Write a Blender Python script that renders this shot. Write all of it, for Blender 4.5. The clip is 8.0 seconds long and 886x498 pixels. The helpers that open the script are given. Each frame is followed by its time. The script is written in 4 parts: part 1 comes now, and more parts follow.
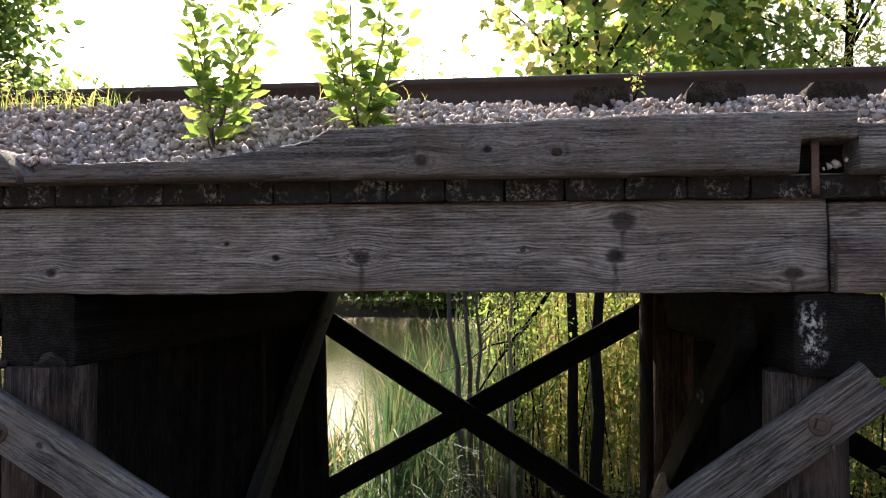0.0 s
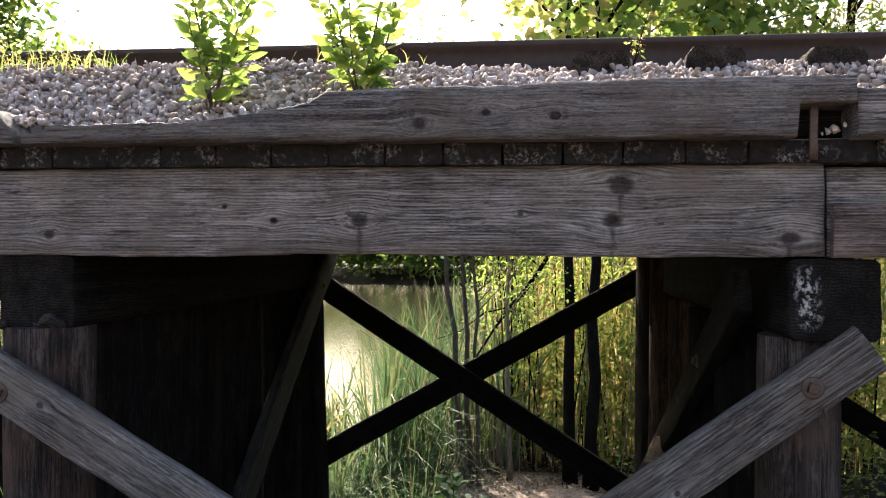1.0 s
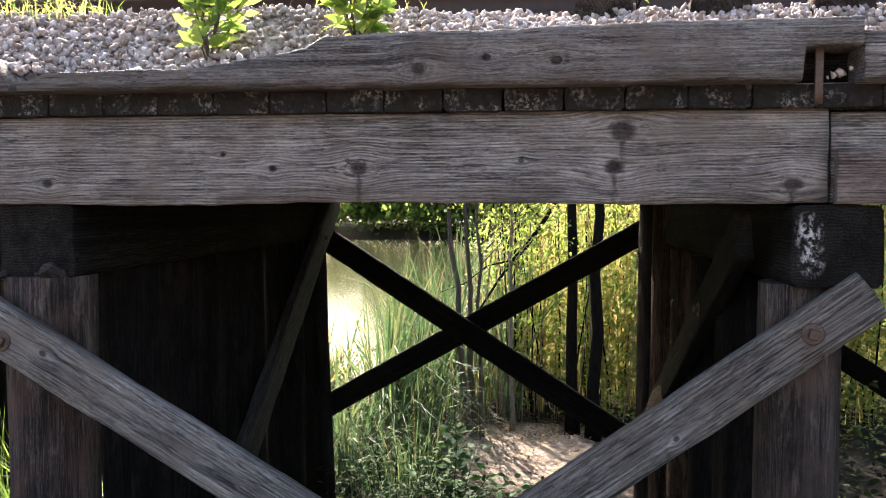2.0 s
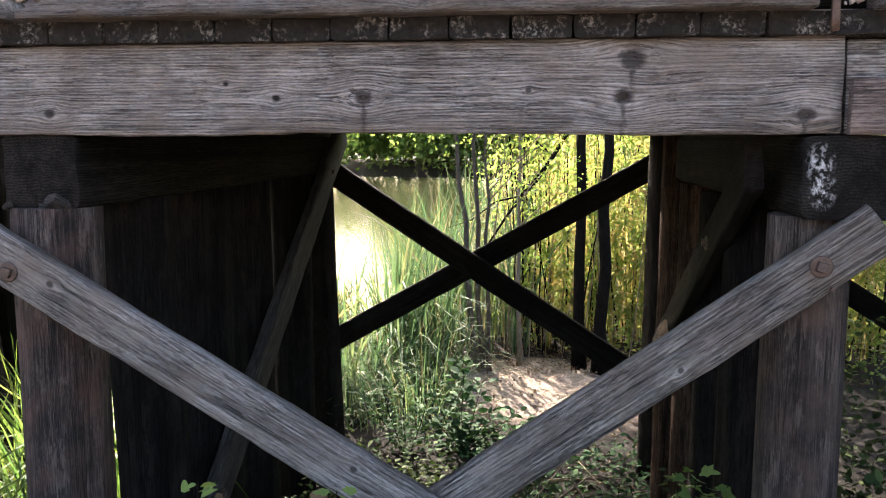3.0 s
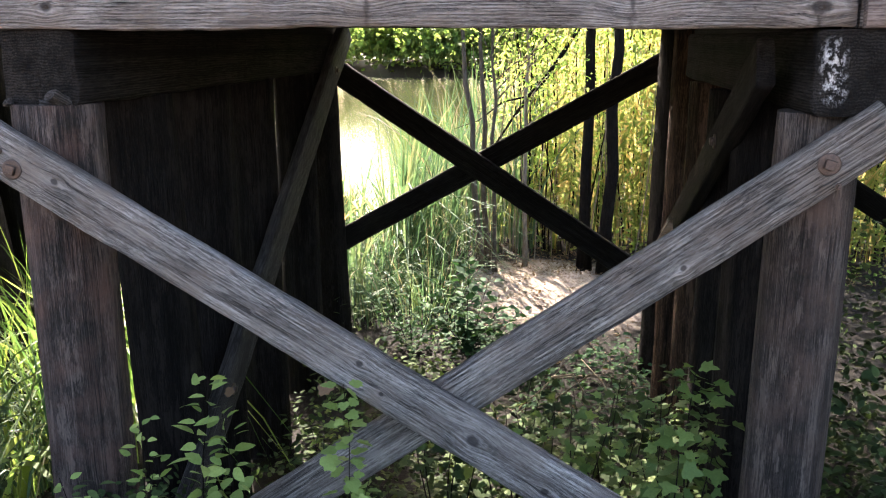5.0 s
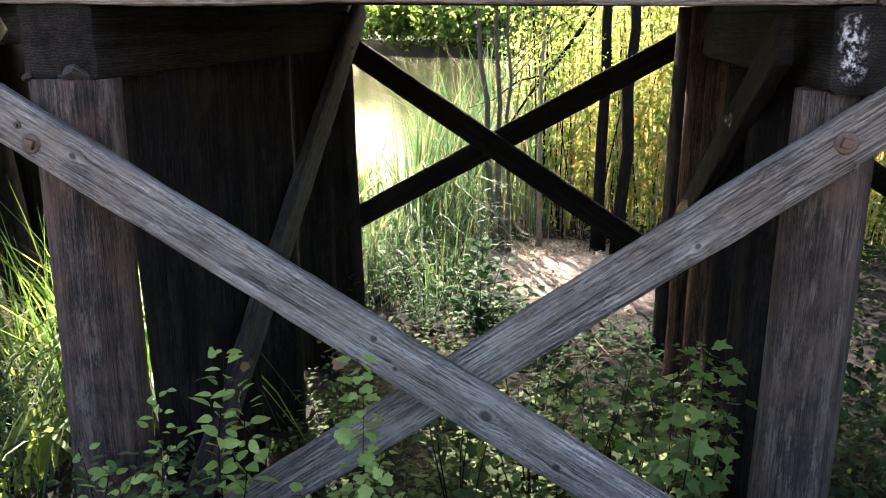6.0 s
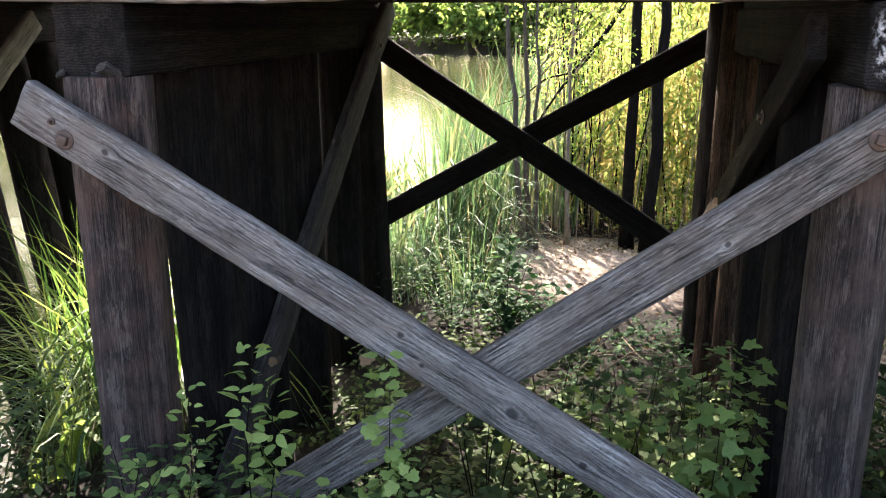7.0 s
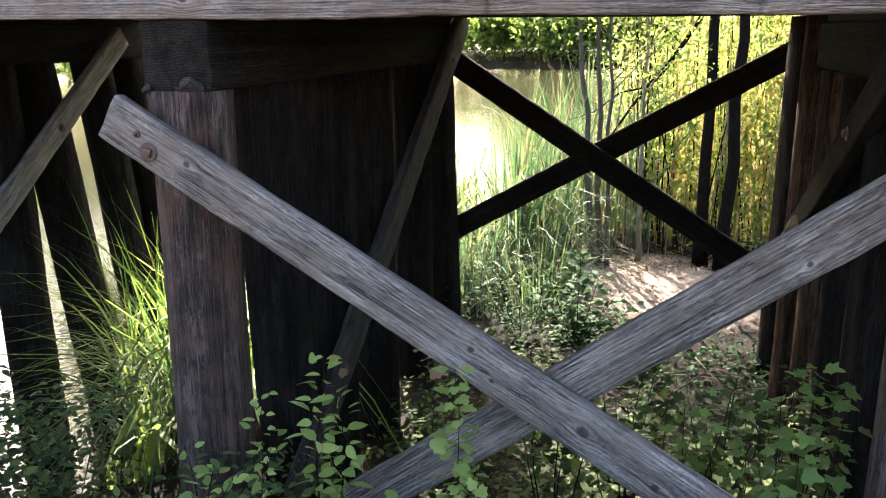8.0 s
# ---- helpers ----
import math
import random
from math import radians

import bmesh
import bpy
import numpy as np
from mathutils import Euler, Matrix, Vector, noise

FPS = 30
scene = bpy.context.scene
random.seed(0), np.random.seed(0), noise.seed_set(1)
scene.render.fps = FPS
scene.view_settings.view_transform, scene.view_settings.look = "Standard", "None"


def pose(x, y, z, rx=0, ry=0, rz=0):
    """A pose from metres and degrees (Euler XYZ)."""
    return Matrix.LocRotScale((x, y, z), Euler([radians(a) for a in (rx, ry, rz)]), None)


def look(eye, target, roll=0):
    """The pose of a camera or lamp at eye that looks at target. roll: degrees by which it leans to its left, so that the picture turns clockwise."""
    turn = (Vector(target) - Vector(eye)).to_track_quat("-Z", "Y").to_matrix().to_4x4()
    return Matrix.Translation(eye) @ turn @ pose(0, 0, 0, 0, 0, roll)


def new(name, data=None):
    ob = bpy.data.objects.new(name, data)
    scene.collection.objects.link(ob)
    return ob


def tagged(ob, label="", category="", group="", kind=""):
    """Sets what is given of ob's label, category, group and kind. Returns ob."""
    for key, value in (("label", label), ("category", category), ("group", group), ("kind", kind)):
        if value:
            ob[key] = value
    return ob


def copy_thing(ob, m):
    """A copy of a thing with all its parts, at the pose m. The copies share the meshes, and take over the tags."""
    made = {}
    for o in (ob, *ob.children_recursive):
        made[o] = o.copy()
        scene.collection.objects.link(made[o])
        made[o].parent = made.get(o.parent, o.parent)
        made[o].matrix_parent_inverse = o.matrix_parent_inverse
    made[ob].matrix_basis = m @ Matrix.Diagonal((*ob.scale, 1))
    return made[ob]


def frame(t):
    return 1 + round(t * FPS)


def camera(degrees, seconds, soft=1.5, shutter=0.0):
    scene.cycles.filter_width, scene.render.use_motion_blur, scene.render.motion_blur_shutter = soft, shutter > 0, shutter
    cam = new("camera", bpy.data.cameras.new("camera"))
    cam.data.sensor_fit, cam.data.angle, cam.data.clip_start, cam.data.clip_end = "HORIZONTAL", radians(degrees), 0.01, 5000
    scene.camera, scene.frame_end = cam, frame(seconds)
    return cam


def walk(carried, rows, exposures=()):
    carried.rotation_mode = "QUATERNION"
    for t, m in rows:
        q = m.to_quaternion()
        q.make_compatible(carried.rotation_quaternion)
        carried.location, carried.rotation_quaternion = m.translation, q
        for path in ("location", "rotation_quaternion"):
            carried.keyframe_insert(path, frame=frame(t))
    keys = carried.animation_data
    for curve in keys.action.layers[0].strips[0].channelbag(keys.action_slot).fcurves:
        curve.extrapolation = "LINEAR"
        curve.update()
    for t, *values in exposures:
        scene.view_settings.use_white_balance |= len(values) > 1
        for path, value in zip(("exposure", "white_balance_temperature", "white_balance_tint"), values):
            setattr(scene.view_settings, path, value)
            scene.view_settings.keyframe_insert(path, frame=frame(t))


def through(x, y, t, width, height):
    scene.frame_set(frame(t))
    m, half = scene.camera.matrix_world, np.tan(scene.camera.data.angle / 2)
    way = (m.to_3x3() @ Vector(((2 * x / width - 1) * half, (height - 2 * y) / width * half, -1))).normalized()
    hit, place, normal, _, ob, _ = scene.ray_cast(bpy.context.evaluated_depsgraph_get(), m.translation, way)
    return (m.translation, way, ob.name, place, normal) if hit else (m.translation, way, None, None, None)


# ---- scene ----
cam = camera(54.8, 8.0, 1.1)
PATH = [
    (0, (0.257, -0.11, 2.041), (0.031, 1.876, 2.109), -0.1),
    (0.5, (0.258, -0.115, 2.03), (0.034, 1.872, 2.069), 0.0),
    (1, (0.258, -0.117, 2.023), (0.037, 1.871, 2.016), 0.2),
    (2.5, (0.28, -0.087, 1.977), (0.041, 1.891, 1.799), 0.0),
    (3, (0.282, -0.077, 1.968), (0.033, 1.891, 1.711), 0.1),
    (3.5, (0.285, -0.075, 1.962), (0.03, 1.882, 1.634), 0.2),
    (4, (0.284, -0.076, 1.955), (0.025, 1.869, 1.569), 0.3),
    (4.5, (0.292, -0.073, 1.951), (0.033, 1.862, 1.514), 0.1),
    (4.7, (0.292, -0.072, 1.95), (0.035, 1.858, 1.494), 0.1),
    (6, (0.29, -0.093, 1.935), (0.002, 1.815, 1.411), 0.3),
    (6.5, (0.29, -0.091, 1.935), (-0.02, 1.811, 1.401), 0.2),
    (7, (0.291, -0.094, 1.931), (-0.06, 1.802, 1.402), 0.1),
    (7.5, (0.285, -0.09, 1.931), (-0.139, 1.794, 1.413), -0.1),
    (8, (0.275, -0.093, 1.933), (-0.233, 1.776, 1.435), -0.2),
]
walk(cam, [(t, look(eye, target, roll)) for t, eye, target, roll in PATH], [(0.0, 1.6, 6500, 17), (1.0, 1.9, 6500, 17), (2.5, 2.65, 6500, 17), (3.5, 3.03, 6500, 17), (4.5, 3.2, 6500, 17), (8.0, 3.2, 6500, 17)])

# world, sun
SUN_AZ, SUN_EL = -25.0, 35.0
world = bpy.data.worlds.new("sky")
scene.world = world
world.use_nodes = True
wn = world.node_tree.nodes
wl = world.node_tree.links
sky = wn.new("ShaderNodeTexSky")
sky.sky_type = "NISHITA"
sky.sun_disc = False
sky.sun_elevation = radians(SUN_EL)
sky.sun_rotation = radians(SUN_AZ)
sky.dust_density = 5.0
sky.ozone_density = 0.5
wl.new(sky.outputs[0], wn["Background"].inputs[0])
wn["Background"].inputs[1].default_value = 0.15
sun_way = Vector((math.sin(radians(SUN_AZ)) * math.cos(radians(SUN_EL)), math.cos(radians(SUN_AZ)) * math.cos(radians(SUN_EL)), math.sin(radians(SUN_EL))))
sun = new("sun", bpy.data.lights.new("sun", "SUN"))
sun.data.energy = 5.0
sun.data.angle = radians(0.5)
sun.data.color = (1.0, 0.92, 0.78)
sun.matrix_world = look(sun_way * 60, (0, 0, 0))


# ---- materials ----
class Mat:
    """A small helper that builds a node material."""

    def __init__(self, name):
        self.m = bpy.data.materials.new(name)
        self.m.use_nodes = True
        self.t = self.m.node_tree
        self.n = self.t.nodes
        self.b = self.n["Principled BSDF"]
        self.out = self.n["Material Output"]
        self.tc = self.n.new("ShaderNodeTexCoord")

    def link(self, a, b):
        self.t.links.new(a, b)

    def coord(self, scale=(1, 1, 1), which="Object", vary=True):
        mp = self.n.new("ShaderNodeMapping")
        mp.inputs["Scale"].default_value = scale
        self.link(self.tc.outputs[which], mp.inputs["Vector"])
        if vary:
            oi = self.n.new("ShaderNodeObjectInfo")
            k = self.n.new("ShaderNodeVectorMath")
            k.operation = "SCALE"
            k.inputs[0].default_value = (37.0, 19.0, 53.0)
            self.link(oi.outputs["Random"], k.inputs["Scale"])
            self.link(k.outputs[0], mp.inputs["Location"])
        return mp.outputs[0]

    def noise(self, vec, scale, detail=6, rough=0.6, distort=0.0):
        nz = self.n.new("ShaderNodeTexNoise")
        nz.inputs["Scale"].default_value = scale
        nz.inputs["Detail"].default_value = detail
        nz.inputs["Roughness"].default_value = rough
        nz.inputs["Distortion"].default_value = distort
        self.link(vec, nz.inputs["Vector"])
        return nz.outputs["Fac"]

    def ramp(self, fac, stops):
        r = self.n.new("ShaderNodeValToRGB")
        e = r.color_ramp.elements
        while len(e) < len(stops):
            e.new(0.5)
        for el, (p, c) in zip(e, stops):
            el.position = p
            el.color = (*c, 1) if len(c) == 3 else c
        self.link(fac, r.inputs[0])
        return r.outputs[0]

    def grey(self, fac, a, b, x=0.0, y=1.0):
        r = self.n.new("ShaderNodeMapRange")
        r.inputs["From Min"].default_value, r.inputs["From Max"].default_value = a, b
        r.inputs["To Min"].default_value, r.inputs["To Max"].default_value = x, y
        self.link(fac, r.inputs["Value"])
        return r.outputs["Result"]

    def math(self, op, a, b=None):
        k = self.n.new("ShaderNodeMath")
        k.operation = op
        for i, v in enumerate((a, b)):
            if v is None:
                continue
            if isinstance(v, (int, float)):
                k.inputs[i].default_value = v
            else:
                self.link(v, k.inputs[i])
        return k.outputs[0]

    def mix(self, fac, a, b, kind="MIX"):
        k = self.n.new("ShaderNodeMix")
        k.data_type = "RGBA"
        k.blend_type = kind
        for i, v in ((0, fac), (6, a), (7, b)):
            if isinstance(v, (int, float)):
                k.inputs[i].default_value = v
            elif isinstance(v, tuple):
                k.inputs[i].default_value = (*v, 1)
            else:
                self.link(v, k.inputs[i])
        return k.outputs[2]

    def bump(self, height, strength, dist, chain=None):
        k = self.n.new("ShaderNodeBump")
        k.inputs["Strength"].default_value = strength
        k.inputs["Distance"].default_value = dist
        self.link(height, k.inputs["Height"])
        if chain is not None:
            self.link(chain, k.inputs["Normal"])
        self.link(k.outputs[0], self.b.inputs["Normal"])
        return k.outputs[0]

    def done(self, color, rough=0.8, spec=0.3):
        if isinstance(color, tuple):
            self.b.inputs["Base Color"].default_value = (*color, 1)
        else:
            self.link(color, self.b.inputs["Base Color"])
        if isinstance(rough, (int, float)):
            self.b.inputs["Roughness"].default_value = rough
        else:
            self.link(rough, self.b.inputs["Roughness"])
        self.b.inputs["Specular IOR Level"].default_value = spec
        return self.m


def timber_mat(name, dark, mid, light, knots=(), ring=80.0, axis="x", stain=0.5, vary=True, pale=(), relief=1.0, tint=None, wave=0.10, crack_w=0.016, crack_s=26.0, peel=0.0, streaks=0.75, hairs=0.6, checks=0.7):
    """Weathered wood with its grain along one local axis; knots: (x, z, radius) on the local xz face."""
    m = Mat(name)
    vec = m.coord(vary=vary)
    sep = m.n.new("ShaderNodeSeparateXYZ")
    m.link(vec, sep.inputs[0])
    X, Y, Z = sep.outputs
    if axis == "z":
        X, Z = Z, X
    com = m.n.new("ShaderNodeCombineXYZ")
    zz = Z
    knot_fac = None
    for kx, kz, kr in knots:
        dx = m.math("SUBTRACT", X, kx)
        dz = m.math("SUBTRACT", Z, kz)
        ex = m.math("MULTIPLY", m.math("MULTIPLY", dx, dx), 0.30 / (kr * kr))
        ez = m.math("MULTIPLY", m.math("MULTIPLY", dz, dz), 0.55 / (kr * kr))
        g = m.math("POWER", 2.718, m.math("MULTIPLY", m.math("ADD", ex, ez), -0.5))
        zz = m.math("SUBTRACT", zz, m.math("MULTIPLY", m.math("MULTIPLY", g, dz), 0.72))
        wob = m.math("MULTIPLY", m.noise(vec, 55, 3), 0.8)
        d2 = m.math("ADD", m.math("MULTIPLY", m.math("ADD", m.math("MULTIPLY", dx, dx), m.math("MULTIPLY", m.math("MULTIPLY", dz, dz), 1.7)), 1.0 / (kr * kr)), m.math("SUBTRACT", wob, 0.4))
        k1 = m.grey(d2, 0.35, 1.1, 1, 0)
        if kr > 0.04:
            run = m.grey(m.math("ABSOLUTE", m.math("ADD", dx, m.math("MULTIPLY", m.math("SUBTRACT", m.noise(vec, 30, 3), 0.5), 0.05))), 0.003, 0.016, 0.75, 0)
            run = m.math("MULTIPLY", run, m.grey(dz, -0.01, 0.0, 1, 0))
            k1 = m.math("MAXIMUM", k1, m.math("MULTIPLY", run, m.grey(dz, -0.20, -0.06, 0.2, 1)))
        knot_fac = k1 if knot_fac is None else m.math("MAXIMUM", knot_fac, k1)
    m.link(m.math("MULTIPLY", X, 0.045), com.inputs[0])
    m.link(m.math("MULTIPLY", Y, 1.0), com.inputs[1])
    m.link(zz, com.inputs[2])
    grain_v = com.outputs[0]
    broad = m.noise(grain_v, 16, 4, 0.55, 0.4)
    lines = m.n.new("ShaderNodeTexWave")
    lines.wave_type = "BANDS"
    lines.bands_direction = "Z"
    lines.wave_profile = "SIN"
    lines.inputs["Scale"].default_value = ring / 6.28 * 2
    lines.inputs["Distortion"].default_value = 9.0
    lines.inputs["Detail"].default_value = 4
    lines.inputs["Detail Scale"].default_value = 0.7
    m.link(grain_v, lines.inputs["Vector"])
    fine = m.noise(grain_v, 170, 5, 0.8)
    com2 = m.n.new("ShaderNodeCombineXYZ")
    m.link(m.math("MULTIPLY", X, 0.012), com2.inputs[0])
    m.link(Y, com2.inputs[1])
    m.link(zz, com2.inputs[2])
    crack = m.noise(com2.outputs[0], crack_s, 5, 0.7)
    crack = m.grey(m.math("ABSOLUTE", m.math("SUBTRACT", crack, 0.5)), 0.0, crack_w, 1, 0)
    crack = m.math("MULTIPLY", crack, m.grey(m.noise(vec, 2.6, 3), 0.40, 0.55))
    check = m.noise(com2.outputs[0], 70, 3, 0.6)
    check = m.math("MULTIPLY", m.grey(m.math("ABSOLUTE", m.math("SUBTRACT", check, 0.5)), 0.0, 0.022, 1, 0), m.grey(m.noise(vec, 6.0, 3), 0.42, 0.60))
    crack = m.math("MAXIMUM", crack, m.math("MULTIPLY", check, checks))
    streak = m.noise(com2.outputs[0], 9, 6, 0.7)
    patch = m.noise(vec, 3.5, 6, 0.65)
    blotch = m.noise(vec, 21, 6, 0.7)
    f = m.math("ADD", m.math("MULTIPLY", lines.outputs["Fac"], wave), m.math("MULTIPLY", broad, 0.40 - wave))
    f = m.math("ADD", f, m.math("MULTIPLY", fine, 0.68))
    fibre = m.n.new("ShaderNodeCombineXYZ")
    m.link(m.math("MULTIPLY", X, 0.22), fibre.inputs[0])
    m.link(Y, fibre.inputs[1])
    m.link(zz, fibre.inputs[2])
    speck = m.noise(fibre.outputs[0], 210, 3, 0.7)
    f = m.math("ADD", f, m.math("MULTIPLY", m.math("SUBTRACT", speck, 0.5), 0.34))
    col = m.ramp(f, [(0.38, dark), (0.50, mid), (0.63, light)])
    col = m.mix(m.grey(patch, 0.45, 0.72, 0, stain), col, dark)
    col = m.mix(m.grey(streak, 0.50, 0.66, 0, streaks), col, dark)
    hair = m.grey(m.noise(grain_v, 150, 3, 0.7), 0.53, 0.62, 0, hairs)
    col = m.mix(hair, col, dark)
    col = m.mix(m.grey(blotch, 0.62, 0.8, 0, 0.35), col, light)
    if peel > 0:
        com3 = m.n.new("ShaderNodeCombineXYZ")
        m.link(m.math("MULTIPLY", X, 0.22), com3.inputs[0])
        m.link(Y, com3.inputs[1])
        m.link(Z, com3.inputs[2])
        pl = m.noise(com3.outputs[0], 16, 6, 0.7)
        col = m.mix(m.grey(pl, 0.54, 0.58, 0, peel), col, light)
        col = m.mix(m.grey(pl, 0.44, 0.40, 0, peel), col, dark)
    if tint is not None:
        col = m.mix(m.grey(m.noise(vec, 5.0, 5, 0.6), 0.42, 0.7, 0, 0.75), col, tint)
    for px, pz, pr in pale:
        dx = m.math("SUBTRACT", Y, px)
        dz = m.math("SUBTRACT", Z, pz)
        d = m.math("SQRT", m.math("ADD", m.math("MULTIPLY", m.math("MULTIPLY", dx, dx), 2.0), m.math("MULTIPLY", dz, dz)))
        lick = m.math("MULTIPLY", m.math("MULTIPLY", m.grey(d, pr * 0.4, pr, 1, 0), m.grey(X, 0.02, 0.05, 1, 0)), m.grey(m.noise(vec, 34, 7, 0.8), 0.50, 0.58))
        col = m.mix(lick, col, (0.62, 0.61, 0.58))
    col = m.mix(m.math("MULTIPLY", crack, 0.9), col, (0.012, 0.010, 0.009))
    h = m.math("ADD", f, m.math("MULTIPLY", crack, -0.8))
    if knot_fac is not None:
        col = m.mix(m.math("MULTIPLY", knot_fac, 0.85), col, (0.022, 0.018, 0.016))
        h = m.math("ADD", h, m.math("MULTIPLY", knot_fac, -0.35))
    m.bump(h, 0.9 * relief, 0.016)
    return m.done(col, m.grey(f, 0.3, 0.8, 0.94, 0.78), 0.05 if mid[0] < 0.04 else 0.2)


# the near stringer's knots, from its own left end
ST_X0 = -4.98
STRINGER_KNOTS = [(x - ST_X0, z - 1.98, r) for x, z, r in (
    (0.575, 2.262, 0.058), (0.545, 2.125, 0.045), (-0.452, 2.125, 0.042), (-0.803, 2.124, 0.022), (-1.765, 2.065, 0.028), (1.205, 2.055, 0.042), (0.19, 2.15, 0.014), (-1.01, 2.18, 0.014))]
grey_d, grey_m, grey_l = (0.060, 0.052, 0.046), (0.185, 0.168, 0.152), (0.38, 0.35, 0.32)
M_STRINGER = timber_mat("weathered_stringer", grey_d, grey_m, grey_l, STRINGER_KNOTS, vary=False, stain=0.35, peel=0.10, streaks=0.38, crack_w=0.011, wave=0.14, tint=(0.165, 0.135, 0.11))
M_CURB = timber_mat("weathered_curb", (0.04, 0.037, 0.034), (0.125, 0.115, 0.105), (0.27, 0.25, 0.23),
                    [(1.60, 0.062, 0.035), (1.853, 0.10, 0.022), (2.11, 0.085, 0.024)], vary=False, stain=0.5, wave=0.05, tint=(0.11, 0.085, 0.065))
M_TIMBER = timber_mat("grey_timber", grey_d, grey_m, grey_l, stain=0.4)
M_BRACE = timber_mat("silvered_brace", (0.032, 0.028, 0.024), (0.150, 0.136, 0.120), (0.37, 0.34, 0.305),
                     [(0.42, 0.02, 0.020), (2.42, 0.0, 0.034), (1.86, 0.03, 0.018), (2.0, -0.035, 0.013), (2.78, -0.03, 0.02)], vary=False, ring=60, stain=0.45, peel=0.25, crack_w=0.015, crack_s=13.0, wave=0.07, tint=(0.165, 0.135, 0.11))
M_BRACE2 = timber_mat("brown_grey_brace", (0.034, 0.029, 0.024), (0.140, 0.126, 0.108), (0.33, 0.305, 0.27), [(0.9, 0.04, 0.016)], vary=False, ring=56, stain=0.5, peel=0.25, crack_w=0.02, tint=(0.15, 0.12, 0.095))
# creosote tone taken darker, with the shade under the deck put into it
M_TAR_SHADE = timber_mat("creosoted_shade_timber", (0.006, 0.0055, 0.005), (0.014, 0.012, 0.011), (0.034, 0.030, 0.026), stain=0.5)
M_CAP = timber_mat("creosoted_cap", (0.006, 0.0055, 0.005), (0.014, 0.0125, 0.011), (0.036, 0.032, 0.028), stain=0.6, vary=False,
                   pale=[(0.105, 0.055, 0.085), (0.09, -0.045, 0.08)])
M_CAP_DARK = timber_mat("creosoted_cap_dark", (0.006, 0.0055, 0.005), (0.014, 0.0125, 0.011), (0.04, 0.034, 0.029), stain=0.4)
M_SWAY = timber_mat("dark_grey_plank", (0.016, 0.014, 0.012), (0.045, 0.039, 0.034), (0.11, 0.098, 0.088), stain=0.5)
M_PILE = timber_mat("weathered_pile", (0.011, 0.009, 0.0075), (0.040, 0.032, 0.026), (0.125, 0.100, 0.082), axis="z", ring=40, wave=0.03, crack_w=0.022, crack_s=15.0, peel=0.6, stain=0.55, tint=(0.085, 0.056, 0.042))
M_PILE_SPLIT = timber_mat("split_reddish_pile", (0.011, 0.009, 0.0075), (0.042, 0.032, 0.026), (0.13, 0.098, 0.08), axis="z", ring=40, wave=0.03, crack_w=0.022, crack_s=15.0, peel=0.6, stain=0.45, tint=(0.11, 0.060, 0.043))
# creosoted inner posts, darkened further for the shade under the deck
M_PILE_DARK = timber_mat("creosoted_shade_pile", (0.005, 0.0045, 0.004), (0.011, 0.0095, 0.0085), (0.028, 0.023, 0.019), axis="z", ring=40, wave=0.03, crack_w=0.022, crack_s=15.0, peel=0.55, stain=0.6)
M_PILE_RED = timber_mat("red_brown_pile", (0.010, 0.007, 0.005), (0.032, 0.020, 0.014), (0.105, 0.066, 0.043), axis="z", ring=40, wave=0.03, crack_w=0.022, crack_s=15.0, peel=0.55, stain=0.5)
# pale orange wood tone, standing in for sunlight on the wedge
M_WEDGE = timber_mat("sunlit_tone_wood", (0.24, 0.15, 0.08), (0.42, 0.29, 0.18), (0.55, 0.41, 0.28), stain=0.1)
M_RED = timber_mat("red_brown_timber", (0.045, 0.034, 0.029), (0.14, 0.105, 0.090), (0.27, 0.22, 0.19), stain=0.5)
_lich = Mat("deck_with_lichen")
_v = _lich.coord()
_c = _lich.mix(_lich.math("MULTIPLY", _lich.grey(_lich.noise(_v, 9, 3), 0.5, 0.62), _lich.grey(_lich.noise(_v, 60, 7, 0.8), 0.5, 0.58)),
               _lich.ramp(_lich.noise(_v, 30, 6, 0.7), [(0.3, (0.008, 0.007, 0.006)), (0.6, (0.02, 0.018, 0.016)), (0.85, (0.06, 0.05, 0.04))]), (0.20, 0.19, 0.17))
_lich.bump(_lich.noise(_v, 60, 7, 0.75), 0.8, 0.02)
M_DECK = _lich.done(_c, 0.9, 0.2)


def rust_mat(name, a, b, rough=0.75, metal=0.3):
    m = Mat(name)
    v = m.coord()
    n1 = m.noise(v, 18, 7, 0.65)
    n2 = m.noise(v, 140, 4, 0.6)
    col = m.mix(m.grey(n2, 0.3, 0.7, 0, 0.6), m.ramp(n1, [(0.3, a), (0.7, b)]), (0.03, 0.02, 0.015))
    m.bump(n2, 0.5, 0.003)
    m.b.inputs["Metallic"].default_value = metal
    return m.done(col, rough, 0.4)


M_RAIL = rust_mat("rusty_rail", (0.030, 0.019, 0.014), (0.060, 0.037, 0.027), 0.7, 0.2)
M_BOLT = rust_mat("rusty_bolt", (0.06, 0.045, 0.038), (0.13, 0.085, 0.06), 0.6, 0.5)


